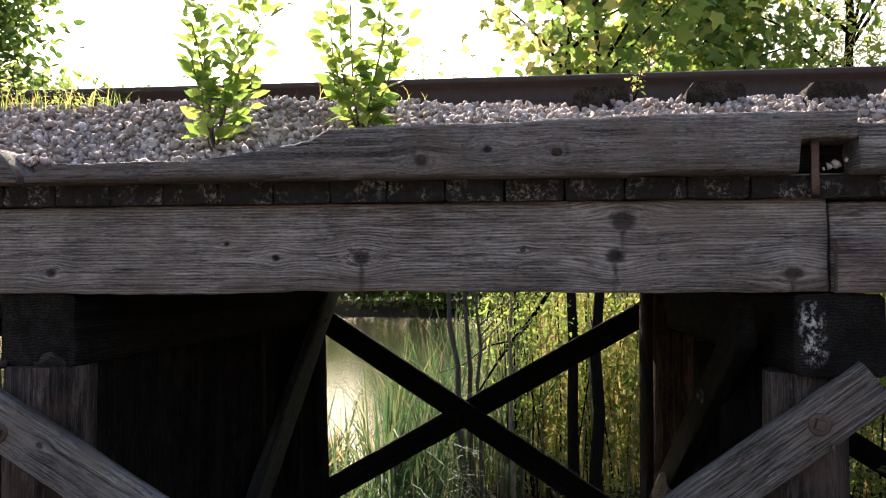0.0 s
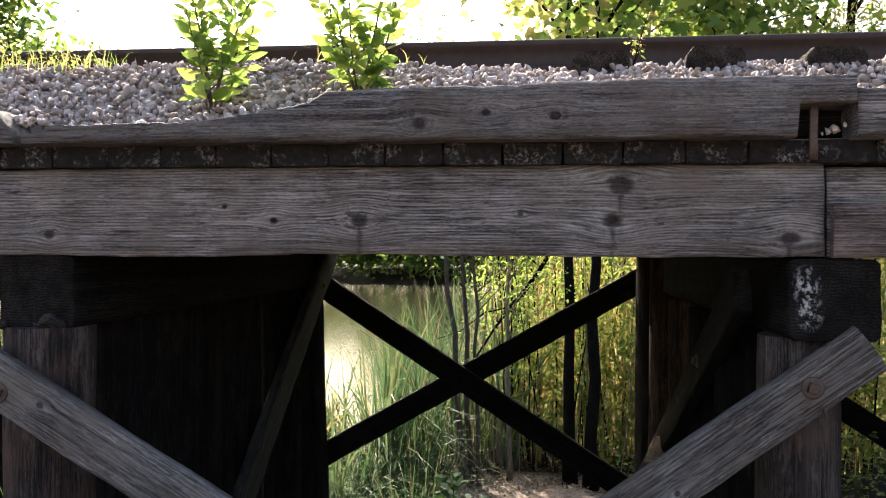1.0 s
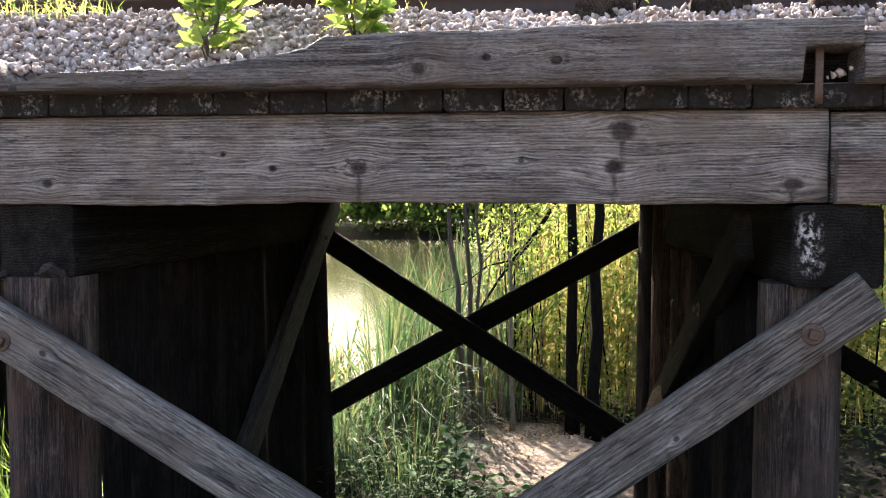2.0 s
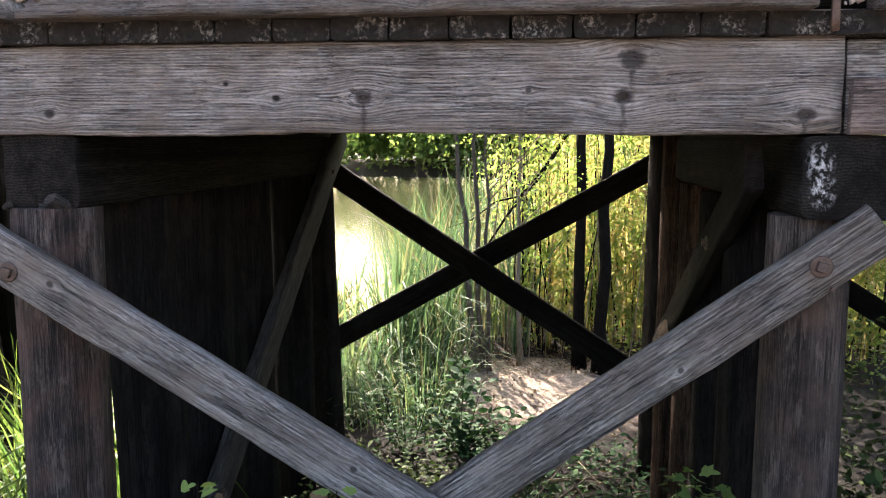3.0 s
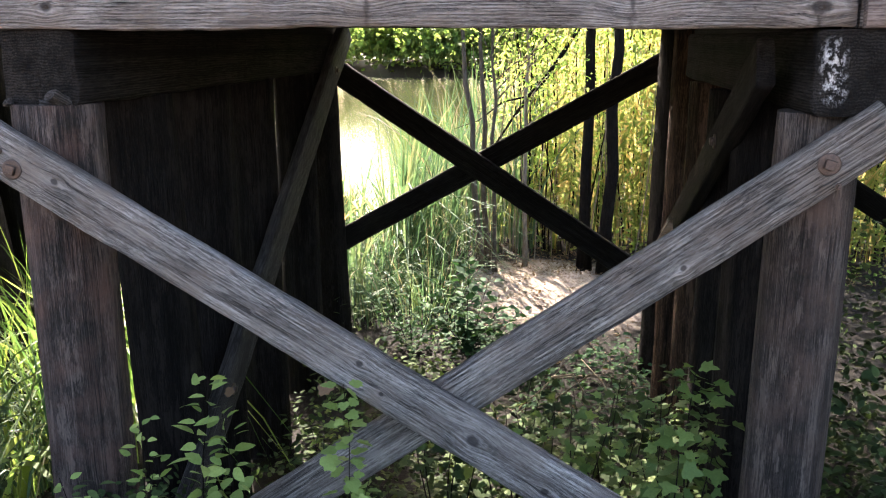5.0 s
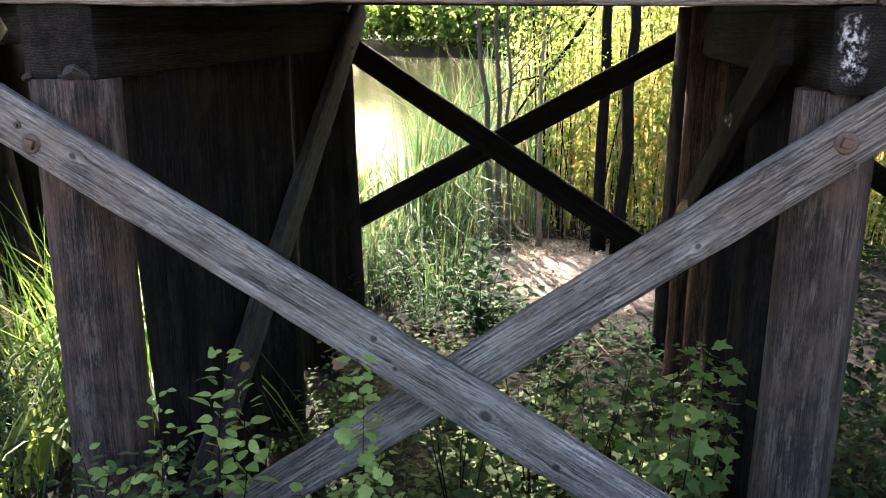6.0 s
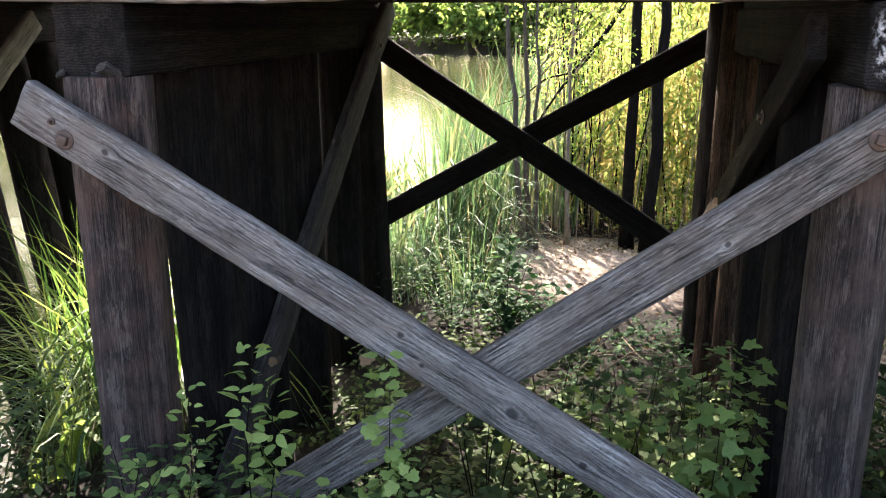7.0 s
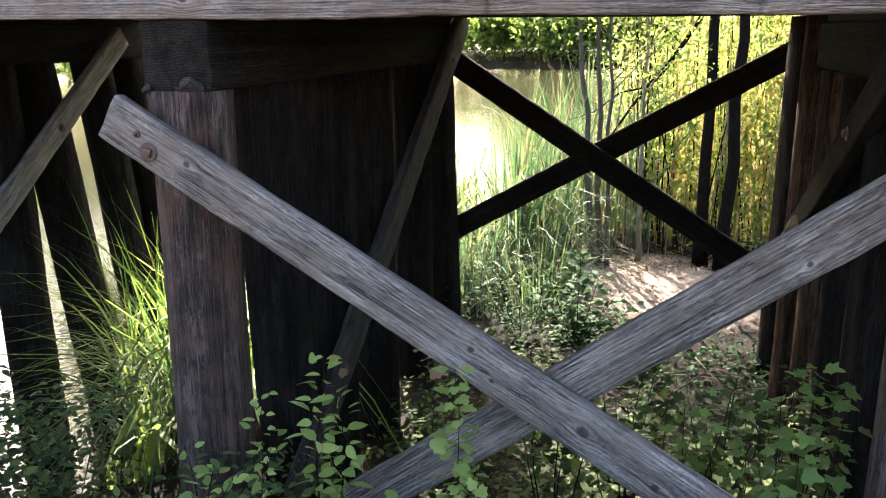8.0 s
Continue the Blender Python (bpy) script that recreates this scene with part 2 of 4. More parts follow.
def stone_mat():
    m = Mat("ballast_stone")
    v = m.coord(vary=False)
    g = m.n.new("ShaderNodeNewGeometry")
    isl = g.outputs["Random Per Island"]
    base = m.ramp(isl, [(0.0, (0.17, 0.135, 0.11)), (0.35, (0.29, 0.24, 0.205)), (0.65, (0.38, 0.33, 0.30)), (0.9, (0.50, 0.46, 0.44)), (1.0, (0.15, 0.12, 0.11))])
    sp = m.noise(v, 260, 5, 0.75)
    col = m.mix(m.grey(sp, 0.52, 0.62, 0, 0.6), base, (0.10, 0.09, 0.085))
    col = m.mix(m.grey(m.noise(v, 4, 3), 0.45, 0.65, 0, 0.35), col, (0.30, 0.19, 0.12))
    m.bump(sp, 0.6, 0.004)
    return m.done(col, 0.85, 0.3)


M_STONE = stone_mat()


def ground_mat():
    m = Mat("sandy_ground")
    v = m.coord(vary=False)
    n1 = m.noise(v, 1.4, 6, 0.65)
    n2 = m.noise(v, 22, 7, 0.7)
    n3 = m.noise(v, 160, 4, 0.7)
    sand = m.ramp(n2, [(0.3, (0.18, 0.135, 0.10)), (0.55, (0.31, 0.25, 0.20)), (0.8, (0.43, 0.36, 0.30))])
    # soil tone lowered to near-black, standing in for shade under the trestle
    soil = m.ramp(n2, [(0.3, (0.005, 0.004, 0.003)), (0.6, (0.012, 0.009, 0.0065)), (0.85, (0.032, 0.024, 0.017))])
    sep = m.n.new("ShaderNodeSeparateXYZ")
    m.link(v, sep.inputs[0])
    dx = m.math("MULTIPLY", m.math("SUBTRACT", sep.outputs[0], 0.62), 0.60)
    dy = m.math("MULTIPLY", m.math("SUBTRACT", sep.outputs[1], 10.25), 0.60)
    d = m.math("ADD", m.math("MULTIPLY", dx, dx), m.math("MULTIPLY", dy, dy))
    # unseen pale ground behind the camera, added to bounce sun onto the front faces
    bounce_ground = m.grey(sep.outputs[1], 0.2, 1.2, 1, 0)
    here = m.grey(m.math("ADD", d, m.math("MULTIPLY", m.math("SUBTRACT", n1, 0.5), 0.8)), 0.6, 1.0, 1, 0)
    here = m.math("MAXIMUM", here, bounce_ground)
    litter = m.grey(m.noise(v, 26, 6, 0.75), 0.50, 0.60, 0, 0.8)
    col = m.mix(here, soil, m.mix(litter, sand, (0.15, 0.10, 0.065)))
    m.bump(m.math("ADD", n2, m.math("MULTIPLY", n3, 0.5)), 0.7, 0.03)
    return m.done(col, 0.95, 0.15)


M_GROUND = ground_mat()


def water_mat():
    m = Mat("pond_water")
    v = m.coord(vary=False)
    m.bump(m.noise(v, 7.0, 4, 0.55), 0.22, 0.04)
    m.b.inputs["IOR"].default_value = 1.33
    return m.done((0.018, 0.020, 0.010), 0.08, 0.5)


M_WATER = water_mat()


def leaf_mat(name, stops, through=0.45, rough=0.62, spec=0.22):
    m = Mat(name)
    g = m.n.new("ShaderNodeNewGeometry")
    v = m.coord(vary=False)
    col = m.ramp(g.outputs["Random Per Island"], stops)
    col = m.mix(m.grey(m.noise(v, 90, 4, 0.6), 0.35, 0.75, 0, 0.35), col, tuple(0.45 * c for c in stops[0][1]))
    m.done(col, rough, spec)
    tr = m.n.new("ShaderNodeBsdfTranslucent")
    br = m.mix(1.0, col, (1.55, 1.5, 1.15), "MULTIPLY")
    m.link(br, tr.inputs["Color"])
    mx = m.n.new("ShaderNodeMixShader")
    mx.inputs[0].default_value = through
    m.link(m.b.outputs[0], mx.inputs[1])
    m.link(tr.outputs[0], mx.inputs[2])
    m.link(mx.outputs[0], m.out.inputs["Surface"])
    return m.m


G1, G2, G3 = (0.045, 0.095, 0.026), (0.09, 0.155, 0.04), (0.17, 0.21, 0.05)
M_LEAF = leaf_mat("green_leaf", [(0.0, G1), (0.5, G2), (1.0, G3)], 0.6)
# dark green lowered further, standing in for shade on plants before the sand
M_LEAF_DARK = leaf_mat("shaded_dark_green_leaf", [(0.0, (0.018, 0.048, 0.020)), (0.6, (0.030, 0.075, 0.028)), (1.0, (0.05, 0.10, 0.03))], 0.12, 0.8, 0.12)
M_LEAF_MAPLE = leaf_mat("maple_leaf", [(0.0, (0.075, 0.125, 0.034)), (0.6, (0.12, 0.185, 0.048)), (1.0, (0.18, 0.25, 0.068))], 0.35)
M_LEAF_VINE = leaf_mat("vine_leaf", [(0.0, (0.13, 0.19, 0.050)), (0.6, (0.195, 0.265, 0.070)), (1.0, (0.27, 0.33, 0.095))], 0.35)
# darker copy of the leaf greens, with shade put into the colour
M_LEAF_SHADE = leaf_mat("shade_toned_leaf", [(0.0, (0.018, 0.032, 0.011)), (0.5, (0.036, 0.058, 0.018)), (0.85, (0.056, 0.085, 0.026)), (1.0, (0.09, 0.12, 0.038))], 0.2, 0.8, 0.12)
M_LEAF_LIME = leaf_mat("lime_leaf", [(0.0, (0.10, 0.17, 0.045)), (0.6, (0.16, 0.235, 0.06)), (1.0, (0.24, 0.27, 0.08))], 0.68)
M_LEAF_YELLOW = leaf_mat("yellow_green_leaf", [(0.0, (0.10, 0.16, 0.045)), (0.45, (0.21, 0.26, 0.09)), (0.8, (0.34, 0.32, 0.12)), (1.0, (0.36, 0.25, 0.12))], 0.68)
M_REED = leaf_mat("reed_blade", [(0.0, (0.040, 0.085, 0.042)), (0.55, (0.075, 0.130, 0.062)), (0.85, (0.13, 0.17, 0.080)), (0.95, (0.26, 0.22, 0.14)), (1.0, (0.32, 0.27, 0.18))], 0.32)
M_STRAW = leaf_mat("dry_stalk", [(0.0, (0.20, 0.14, 0.07)), (0.5, (0.36, 0.28, 0.13)), (1.0, (0.32, 0.33, 0.13))], 0.6)


M_DRY = leaf_mat("dry_leaf", [(0.0, (0.07, 0.04, 0.02)), (0.6, (0.13, 0.08, 0.04)), (1.0, (0.20, 0.14, 0.08))], 0.2)


def bark_mat(name, a, b):
    m = Mat(name)
    v = m.coord((1, 1, 0.35))
    n1 = m.noise(v, 30, 7, 0.7)
    m.bump(n1, 0.9, 0.02)
    return m.done(m.ramp(n1, [(0.3, a), (0.7, b)]), 0.95, 0.05)


M_BARK = bark_mat("dark_bark", (0.004, 0.0032, 0.0026), (0.018, 0.0145, 0.0115))
M_STEM = bark_mat("grey_brown_stem", (0.05, 0.04, 0.03), (0.14, 0.115, 0.088))
M_TWIG = bark_mat("pale_twig", (0.12, 0.09, 0.06), (0.30, 0.25, 0.19))


# ---- mesh helpers ----
def raw_mesh(name, verts, loops, starts, totals, material, smooth=False):
    """A mesh from flat arrays."""
    me = bpy.data.meshes.new(name)
    me.vertices.add(len(verts))
    me.vertices.foreach_set("co", np.asarray(verts, dtype=np.float32).ravel())
    me.loops.add(len(loops))
    me.loops.foreach_set("vertex_index", np.asarray(loops, dtype=np.int32))
    me.polygons.add(len(starts))
    me.polygons.foreach_set("loop_start", np.asarray(starts, dtype=np.int32))
    me.polygons.foreach_set("loop_total", np.asarray(totals, dtype=np.int32))
    if smooth:
        me.polygons.foreach_set("use_smooth", np.ones(len(starts), dtype=bool))
    me.materials.append(material)
    me.update(calc_edges=True)
    return me


def grid_mesh(name, rows, cols, pts, material, closed=False, caps=False, smooth=True):
    """A sheet or tube of rows x cols points."""
    pts = np.asarray(pts).reshape(rows * cols, 3)
    a = []
    wrap = cols if closed else cols - 1
    for r in range(rows - 1):
        for c in range(wrap):
            d = (c + 1) % cols
            a.append((r * cols + c, r * cols + d, (r + 1) * cols + d, (r + 1) * cols + c))
    loops = list(np.array(a).ravel())
    totals = [4] * len(a)
    if caps:
        loops += list(range(cols - 1, -1, -1)) + list(range((rows - 1) * cols, rows * cols))
        totals += [cols, cols]
    starts = np.concatenate(([0], np.cumsum(totals)[:-1]))
    me = raw_mesh(name, pts, loops, starts, totals, material, smooth)
    if caps:
        me.polygons[len(totals) - 1].use_smooth = False
        me.polygons[len(totals) - 2].use_smooth = False
    return me


def part(name, me, parent=None, m=None, label=""):
    ob = new(name, me)
    if parent is not None:
        ob.parent = parent
    if m is not None:
        ob.matrix_basis = m
    if label:
        ob["label"] = label
    return ob


def thing(name, x=0.0, y=0.0, z=0.0, label="", category="", group="", kind=""):
    ob = new(name)
    ob.empty_display_size = 0.1
    ob.location = (x, y, z)
    return tagged(ob, label, category, group, kind)


def wob(p, s, seed=0.0):
    return noise.noise(Vector((p[0] * s + seed, p[1] * s - seed * 0.7, p[2] * s + seed * 1.3)))


def timber_mesh(name, length, deep, high, material, seed=0.0, wear=0.004, chamfer=0.010, top=None, bottom=None, step=0.05):
    """A sawn timber along local x from 0, its section centred on y and z (or z from 0 when top is given), with worn edges."""
    n = max(3, int(length / step) + 1)
    hy, hz, c = deep / 2, high / 2, chamfer
    sec = []
    for k in range(5):
        sec.append((-hy, -hz + c + (high - 2 * c) * k / 4, 0))
    for k in range(3):
        sec.append((-hy + c + (deep - 2 * c) * k / 2, hz, 1))
    for k in range(5):
        sec.append((hy, hz - c - (high - 2 * c) * k / 4, 0))
    for k in range(3):
        sec.append((hy - c - (deep - 2 * c) * k / 2, -hz, 2))
    pts = []
    for i in range(n):
        x = length * i / (n - 1)
        up = hz if top is None else top(x)
        dn = -hz if bottom is None else bottom(x)
        for (y, z, _) in sec:
            zz = dn + (z + hz) / high * (up - dn)
            w = wob((x, y * 3, zz * 3), 4.0, seed) * wear * 1.4 + wob((x * 4, y, zz), 9.0, seed + 5) * wear * 0.7
            w2 = wob((x, y * 3, zz * 3), 5.0, seed + 9) * wear * 1.2 + wob((x * 6, y, zz), 7.0, seed + 15) * wear * 0.6
            end = 0.0
            if i in (0, n - 1):
                end = wob((0, y * 5, zz * 5), 6.0, seed + 3 + i) * 0.008
            pts.append((x + end, y + w * (1 if y > 0 else -1), zz + w2))
    return grid_mesh(name, n, len(sec), pts, material, closed=True, caps=True, smooth=False)


def pile_mesh(name, base, head, r0, r1, material, seed=0.0, sides=28, rings=34):
    """A round driven pile from base to head (local), slightly out of true."""
    base, head = Vector(base), Vector(head)
    pts = []
    for i in range(rings):
        f = i / (rings - 1)
        c = base.lerp(head, f)
        r = r0 + (r1 - r0) * f
        for k in range(sides):
            a = 2 * math.pi * k / sides
            d = wob((math.cos(a) * 1.3, math.sin(a) * 1.3, c.z * 0.5), 1.2, seed) * 0.018
            d += wob((math.cos(a) * 5, math.sin(a) * 5, c.z * 0.7), 1.7, seed + 4) * 0.008
            pts.append((c.x + (r + d) * math.cos(a), c.y + (r + d) * math.sin(a), c.z))
    return grid_mesh(name, rings, sides, pts, material, closed=True, caps=True, smooth=True)


def tube_mesh(name, path, radii, material, sides=7, seed=0.0):
    """A tapering limb through points."""
    path = [Vector(p) for p in path]
    pts = []
    for i, p in enumerate(path):
        d = (path[min(i + 1, len(path) - 1)] - path[max(i - 1, 0)]).normalized()
        u = d.cross(Vector((0.31, 0.95, 0.11))).normalized()
        v = d.cross(u)
        for k in range(sides):
            a = 2 * math.pi * k / sides
            r = radii[i] * (1 + 0.18 * wob((i * 0.7, math.cos(a), math.sin(a)), 1.5, seed))
            pts.append(p + u * r * math.cos(a) + v * r * math.sin(a))
    return grid_mesh(name, len(path), sides, [tuple(p) for p in pts], material, closed=True, caps=True)


def join_meshes(name, meshes, material):
    """Several meshes as one part."""
    bm = bmesh.new()
    for me in meshes:
        bm.from_mesh(me)
    out = bpy.data.meshes.new(name)
    bm.to_mesh(out)
    bm.free()
    out.materials.append(material)
    return out


# leaf outlines: local x across, y along, length 1
OVATE = [(0, 0), (0.20, 0.18), (0.27, 0.45), (0.17, 0.75), (0, 1.0), (-0.17, 0.75), (-0.27, 0.45), (-0.20, 0.18)]
LANCE = [(0, 0), (0.085, 0.25), (0.07, 0.6), (0, 1.0), (-0.07, 0.6), (-0.085, 0.25)]
DIAMOND = [(0, 0), (0.32, 0.45), (0, 1.0), (-0.32, 0.45)]
LEAFLET = [(0, 0), (0.12, 0.22), (0.13, 0.45), (0.07, 0.75), (0, 1.0), (-0.07, 0.75), (-0.13, 0.45), (-0.12, 0.22)]
MAPLE = [(0, 0), (0.28, -0.02), (0.50, 0.12), (0.40, 0.27), (0.58, 0.52), (0.36, 0.55), (0.22, 0.60), (0.16, 0.82), (0, 1.0),
         (-0.16, 0.82), (-0.22, 0.60), (-0.36, 0.55), (-0.58, 0.52), (-0.40, 0.27), (-0.50, 0.12), (-0.28, -0.02)]
LOBED = [(0, 0.05), (0.24, -0.02), (0.46, 0.14), (0.40, 0.34), (0.50, 0.58), (0.28, 0.66), (0.20, 0.88), (0, 0.92),
         (-0.20, 0.88), (-0.28, 0.66), (-0.50, 0.58), (-0.40, 0.34), (-0.46, 0.14), (-0.24, -0.02)]


def leaves_mesh(name, pts, dirs, sizes, outline, material, tilt=0.5, fold=0.18, seed=1):
    """One mesh of many leaves: each starts at its point, runs along its direction and faces mostly up."""
    g = np.random.default_rng(seed)
    pts, dirs, sizes = np.asarray(pts, float), np.asarray(dirs, float), np.asarray(sizes, float)
    n = len(pts)
    dirs = dirs / (np.linalg.norm(dirs, axis=1, keepdims=True) + 1e-9)
    up = np.tile((0.0, 0.0, 1.0), (n, 1)) + g.normal(0, tilt, (n, 3))
    side = np.cross(dirs, up)
    side /= np.linalg.norm(side, axis=1, keepdims=True) + 1e-9
    nor = np.cross(side, dirs)
    o = np.array(outline)
    k = len(o)
    curl = g.uniform(0.05, 0.35, n)
    x = o[:, 0][None, :, None] * side[:, None, :]
    y = o[:, 1][None, :, None] * dirs[:, None, :]
    zz = (np.abs(o[:, 0])[None, :] * fold * g.uniform(0.3, 2.0, (n, 1)) - curl[:, None] * (o[:, 1] ** 2)[None, :])[:, :, None] * nor[:, None, :]
    v = pts[:, None, :] + sizes[:, None, None] * (x + y + zz)
    return raw_mesh(name, v.reshape(-1, 3), np.arange(n * k), np.arange(n) * k, np.full(n, k), material)


def blades_mesh(name, roots, heights, widths, lean, material, seed=2, segs=6, droop=0.5):
    """Many grass or reed blades as thin bent strips, two faces across so that they are creased."""
    g = np.random.default_rng(seed)
    roots = np.asarray(roots, float)
    n = len(roots)
    az = g.uniform(0, 2 * np.pi, n)
    d = np.stack([np.cos(az), np.sin(az), np.zeros(n)], 1) + np.asarray(lean)[None, :]
    wd = np.stack([-np.sin(az + g.normal(0, 0.6, n)), np.cos(az + g.normal(0, 0.6, n)), np.zeros(n)], 1)
    bend = g.uniform(0.05, droop, n)
    t = np.linspace(0, 1, segs + 1)
    out = (bend[:, None] * t[None, :] ** 2.2)
    hgt = t[None, :] * (1 - 0.45 * bend[:, None] * t[None, :] ** 2.0) - np.maximum(0, bend[:, None] - 0.45) * t[None, :] ** 4 * 0.9
    c = roots[:, None, :] + heights[:, None, None] * (out[:, :, None] * d[:, None, :])
    c[:, :, 2] += heights[:, None] * hgt
    w = widths[:, None] * np.sin(np.pi * np.clip(0.22 + 0.78 * t, 0, 1))[None, :] ** 0.8 * 0.5
    v = np.stack([c - w[:, :, None] * wd[:, None, :], c + w[:, :, None] * wd[:, None, :]], 2).reshape(-1, 3)
    m = (segs + 1) * 2
    quad = np.array([(2 * i, 2 * i + 1, 2 * i + 3, 2 * i + 2) for i in range(segs)])
    loops = (np.arange(n)[:, None, None] * m + quad[None]).ravel()
    q = n * segs
    return raw_mesh(name, v, loops, np.arange(q) * 4, np.full(q, 4), material, smooth=True)


M_KNOT = bark_mat("dark_knot", (0.010, 0.008, 0.007), (0.060, 0.048, 0.040))


def knot(parent, x, y, z, r, seed):
    """A dark knot that stands a little proud of the face of its timber."""
    rows, cols = 5, 18
    pts = []
    for i in range(rows):
        f = 1 - i / (rows - 1) * 0.97
        for k in range(cols):
            a = 2 * math.pi * k / cols
            rr = r * f * (1 + 0.22 * wob((math.cos(a), math.sin(a), 0), 1.6, seed))
            h = -0.0035 + 0.004 * (1 - abs(2 * f - 1.1)) + (0.003 if f < 0.3 else 0)
            pts.append((1.25 * rr * math.cos(a), -h, 0.85 * rr * math.sin(a)))
    return part("knot", grid_mesh("knot", rows, cols, pts, M_KNOT, closed=True, caps=True), parent, pose(x, y, z), "dark knot")


# ---- ground and water ----
SHORE = [(-30, -60), (0, -14), (2, -5.2), (3, -3.6), (4.5, -3.1), (5.9, -2.9), (8, -2.5), (10.3, -1.5), (13.2, -1.3), (17.6, -1.0), (23.4, 0.6), (32, 9.0), (55, 50), (80, 90)]
WATER_Z = -1.78


def shore_x(y):
    return np.interp(y, [a for a, _ in SHORE], [b for _, b in SHORE])


def smooth(a, b, v):
    f = np.clip((v - a) / (b - a), 0, 1)
    return f * f * (3 - 2 * f)


def ground_z(x, y):
    x, y = np.asarray(x, float), np.asarray(y, float)
    z = -1.08 + 0.05 * np.sin(1.7 * x + 0.6) * np.cos(1.3 * y) + 0.03 * np.sin(4.1 * x + 2.3 * y) + 0.018 * np.sin(9.0 * x - 5.0 * y)
    wet = smooth(-0.1, 1.6, shore_x(y) - x)
    z = z - wet * 1.5
    far = smooth(84, 93, np.hypot(x, y))
    z = z + far * (1.5 * wet + 0.6)
    z = z + 1.46 * smooth(4.6, 1.0, y) * smooth(30, 12, np.hypot(x, y))
    bank = smooth(7.9, 9.8, np.abs(x + 0.27)) * smooth(5.2, 2.6, np.abs(y - 5.3)) * smooth(60, 40, np.abs(x))
    return np.where(bank > 0, z * (1 - bank) + 2.35 * bank, z)


def spread(lo, hi, fine_lo, fine_hi, step):
    mid = np.arange(fine_lo, fine_hi + 1e-6, step)
    a, b = [], []
    p, s = fine_lo, step
    while p > lo:
        s *= 1.28
        p -= s
        a.append(max(p, lo))
    p, s = fine_hi, step
    while p < hi:
        s *= 1.28
        p += s
        b.append(min(p, hi))
    return np.array(a[::-1] + list(mid) + b)


gx, gy = spread(-900, 900, -5.0, 5.0, 0.10), spread(-900, 900, 1.5, 13.0, 0.10)
XX, YY = np.meshgrid(gx, gy)
ZZ = ground_z(XX, YY)
fine_area = smooth(40, 12, np.hypot(XX, YY))
ZZ = ZZ + fine_area * np.random.default_rng(3).normal(0, 0.008, ZZ.shape)
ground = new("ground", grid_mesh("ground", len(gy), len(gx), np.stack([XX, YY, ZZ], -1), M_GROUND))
tagged(ground, "sandy earth bank with leaf litter, soil darkened for shade", "ground", kind="structure")

wy = spread(-40, 100, 2.0, 24.0, 0.5)
WY = np.repeat(wy[:, None], 60, 1)
WX = -100 + (np.minimum(shore_x(WY) + 0.4, 100) + 100) * np.linspace(0, 1, 60)[None, :]
water = new("water", grid_mesh("water", len(wy), 60, np.stack([WX, WY, np.full_like(WX, WATER_Z)], -1), M_WATER))
tagged(water, "calm pond water glinting in low sunlight", "water", kind="structure")

# ---- the trestle ----
BENTS = [-8.10, -4.97, -1.84, 1.29, 4.42, 7.55]
FACE_Y, FAR_Y = 3.24, 7.52
SB, ST = 1.98, 2.34


def beam(name, x0, x1, y, z, deep, high, material, seed, label, category="timber beam", group="", **kw):
    ob = new(name, timber_mesh(name, x1 - x0, deep, high, material, seed, **kw))
    ob.location = (x0, y, z)
    return tagged(ob, label, category, group)


near_low = lambda x: 0.0 + 0.004 * math.sin(3.1 * x) + (0.006 if x > 4.2 else 0.0)
near_top = lambda x: 0.36 - 0.012 * max(0.0, 1 - x / 5.0)
main_stringer = beam("stringer", ST_X0, 1.328, FACE_Y + 0.10, SB, 0.20, 0.36, M_STRINGER, 1.0,
     "long weathered grey stringer with dark knots and open grain", wear=0.005, top=near_top, bottom=near_low, step=0.04)
for kx, kz, kr in STRINGER_KNOTS:
    knot(main_stringer, kx, -0.1, kz, kr * 0.62, kx)
beam("stringer", 1.345, 4.41, FACE_Y + 0.115, SB, 0.20, 0.35, M_TIMBER, 2.0,
     "weathered grey stringer butted end to end over the cap", group="stringers", top=lambda x: 0.345, bottom=lambda x: 0.004)
beam("facing_board", 1.350, 2.6, FACE_Y - 0.022, SB + 0.105, 0.045, 0.205, M_RED, 3.0,
     "reddish brown board nailed over the lower stringer face", "board")
beam("stringer", -8.1, -4.99, FACE_Y + 0.10, SB, 0.20, 0.36, M_TIMBER, 4.0,
     "weathered grey stringer butted end to end over the cap", group="stringers", top=lambda x: 0.35, bottom=lambda x: 0.0)
inner = beam("stringer", -8.1, 7.6, 3.72, 2.03, 0.19, 0.30, M_TAR_SHADE, 5.0, "creosoted inner stringer darkened for shade under the deck", group="stringers",
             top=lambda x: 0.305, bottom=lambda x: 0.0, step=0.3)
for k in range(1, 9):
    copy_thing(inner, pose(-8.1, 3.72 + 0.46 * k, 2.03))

# caps on the bents
CAP_W, CAP_H = 0.325, 0.31


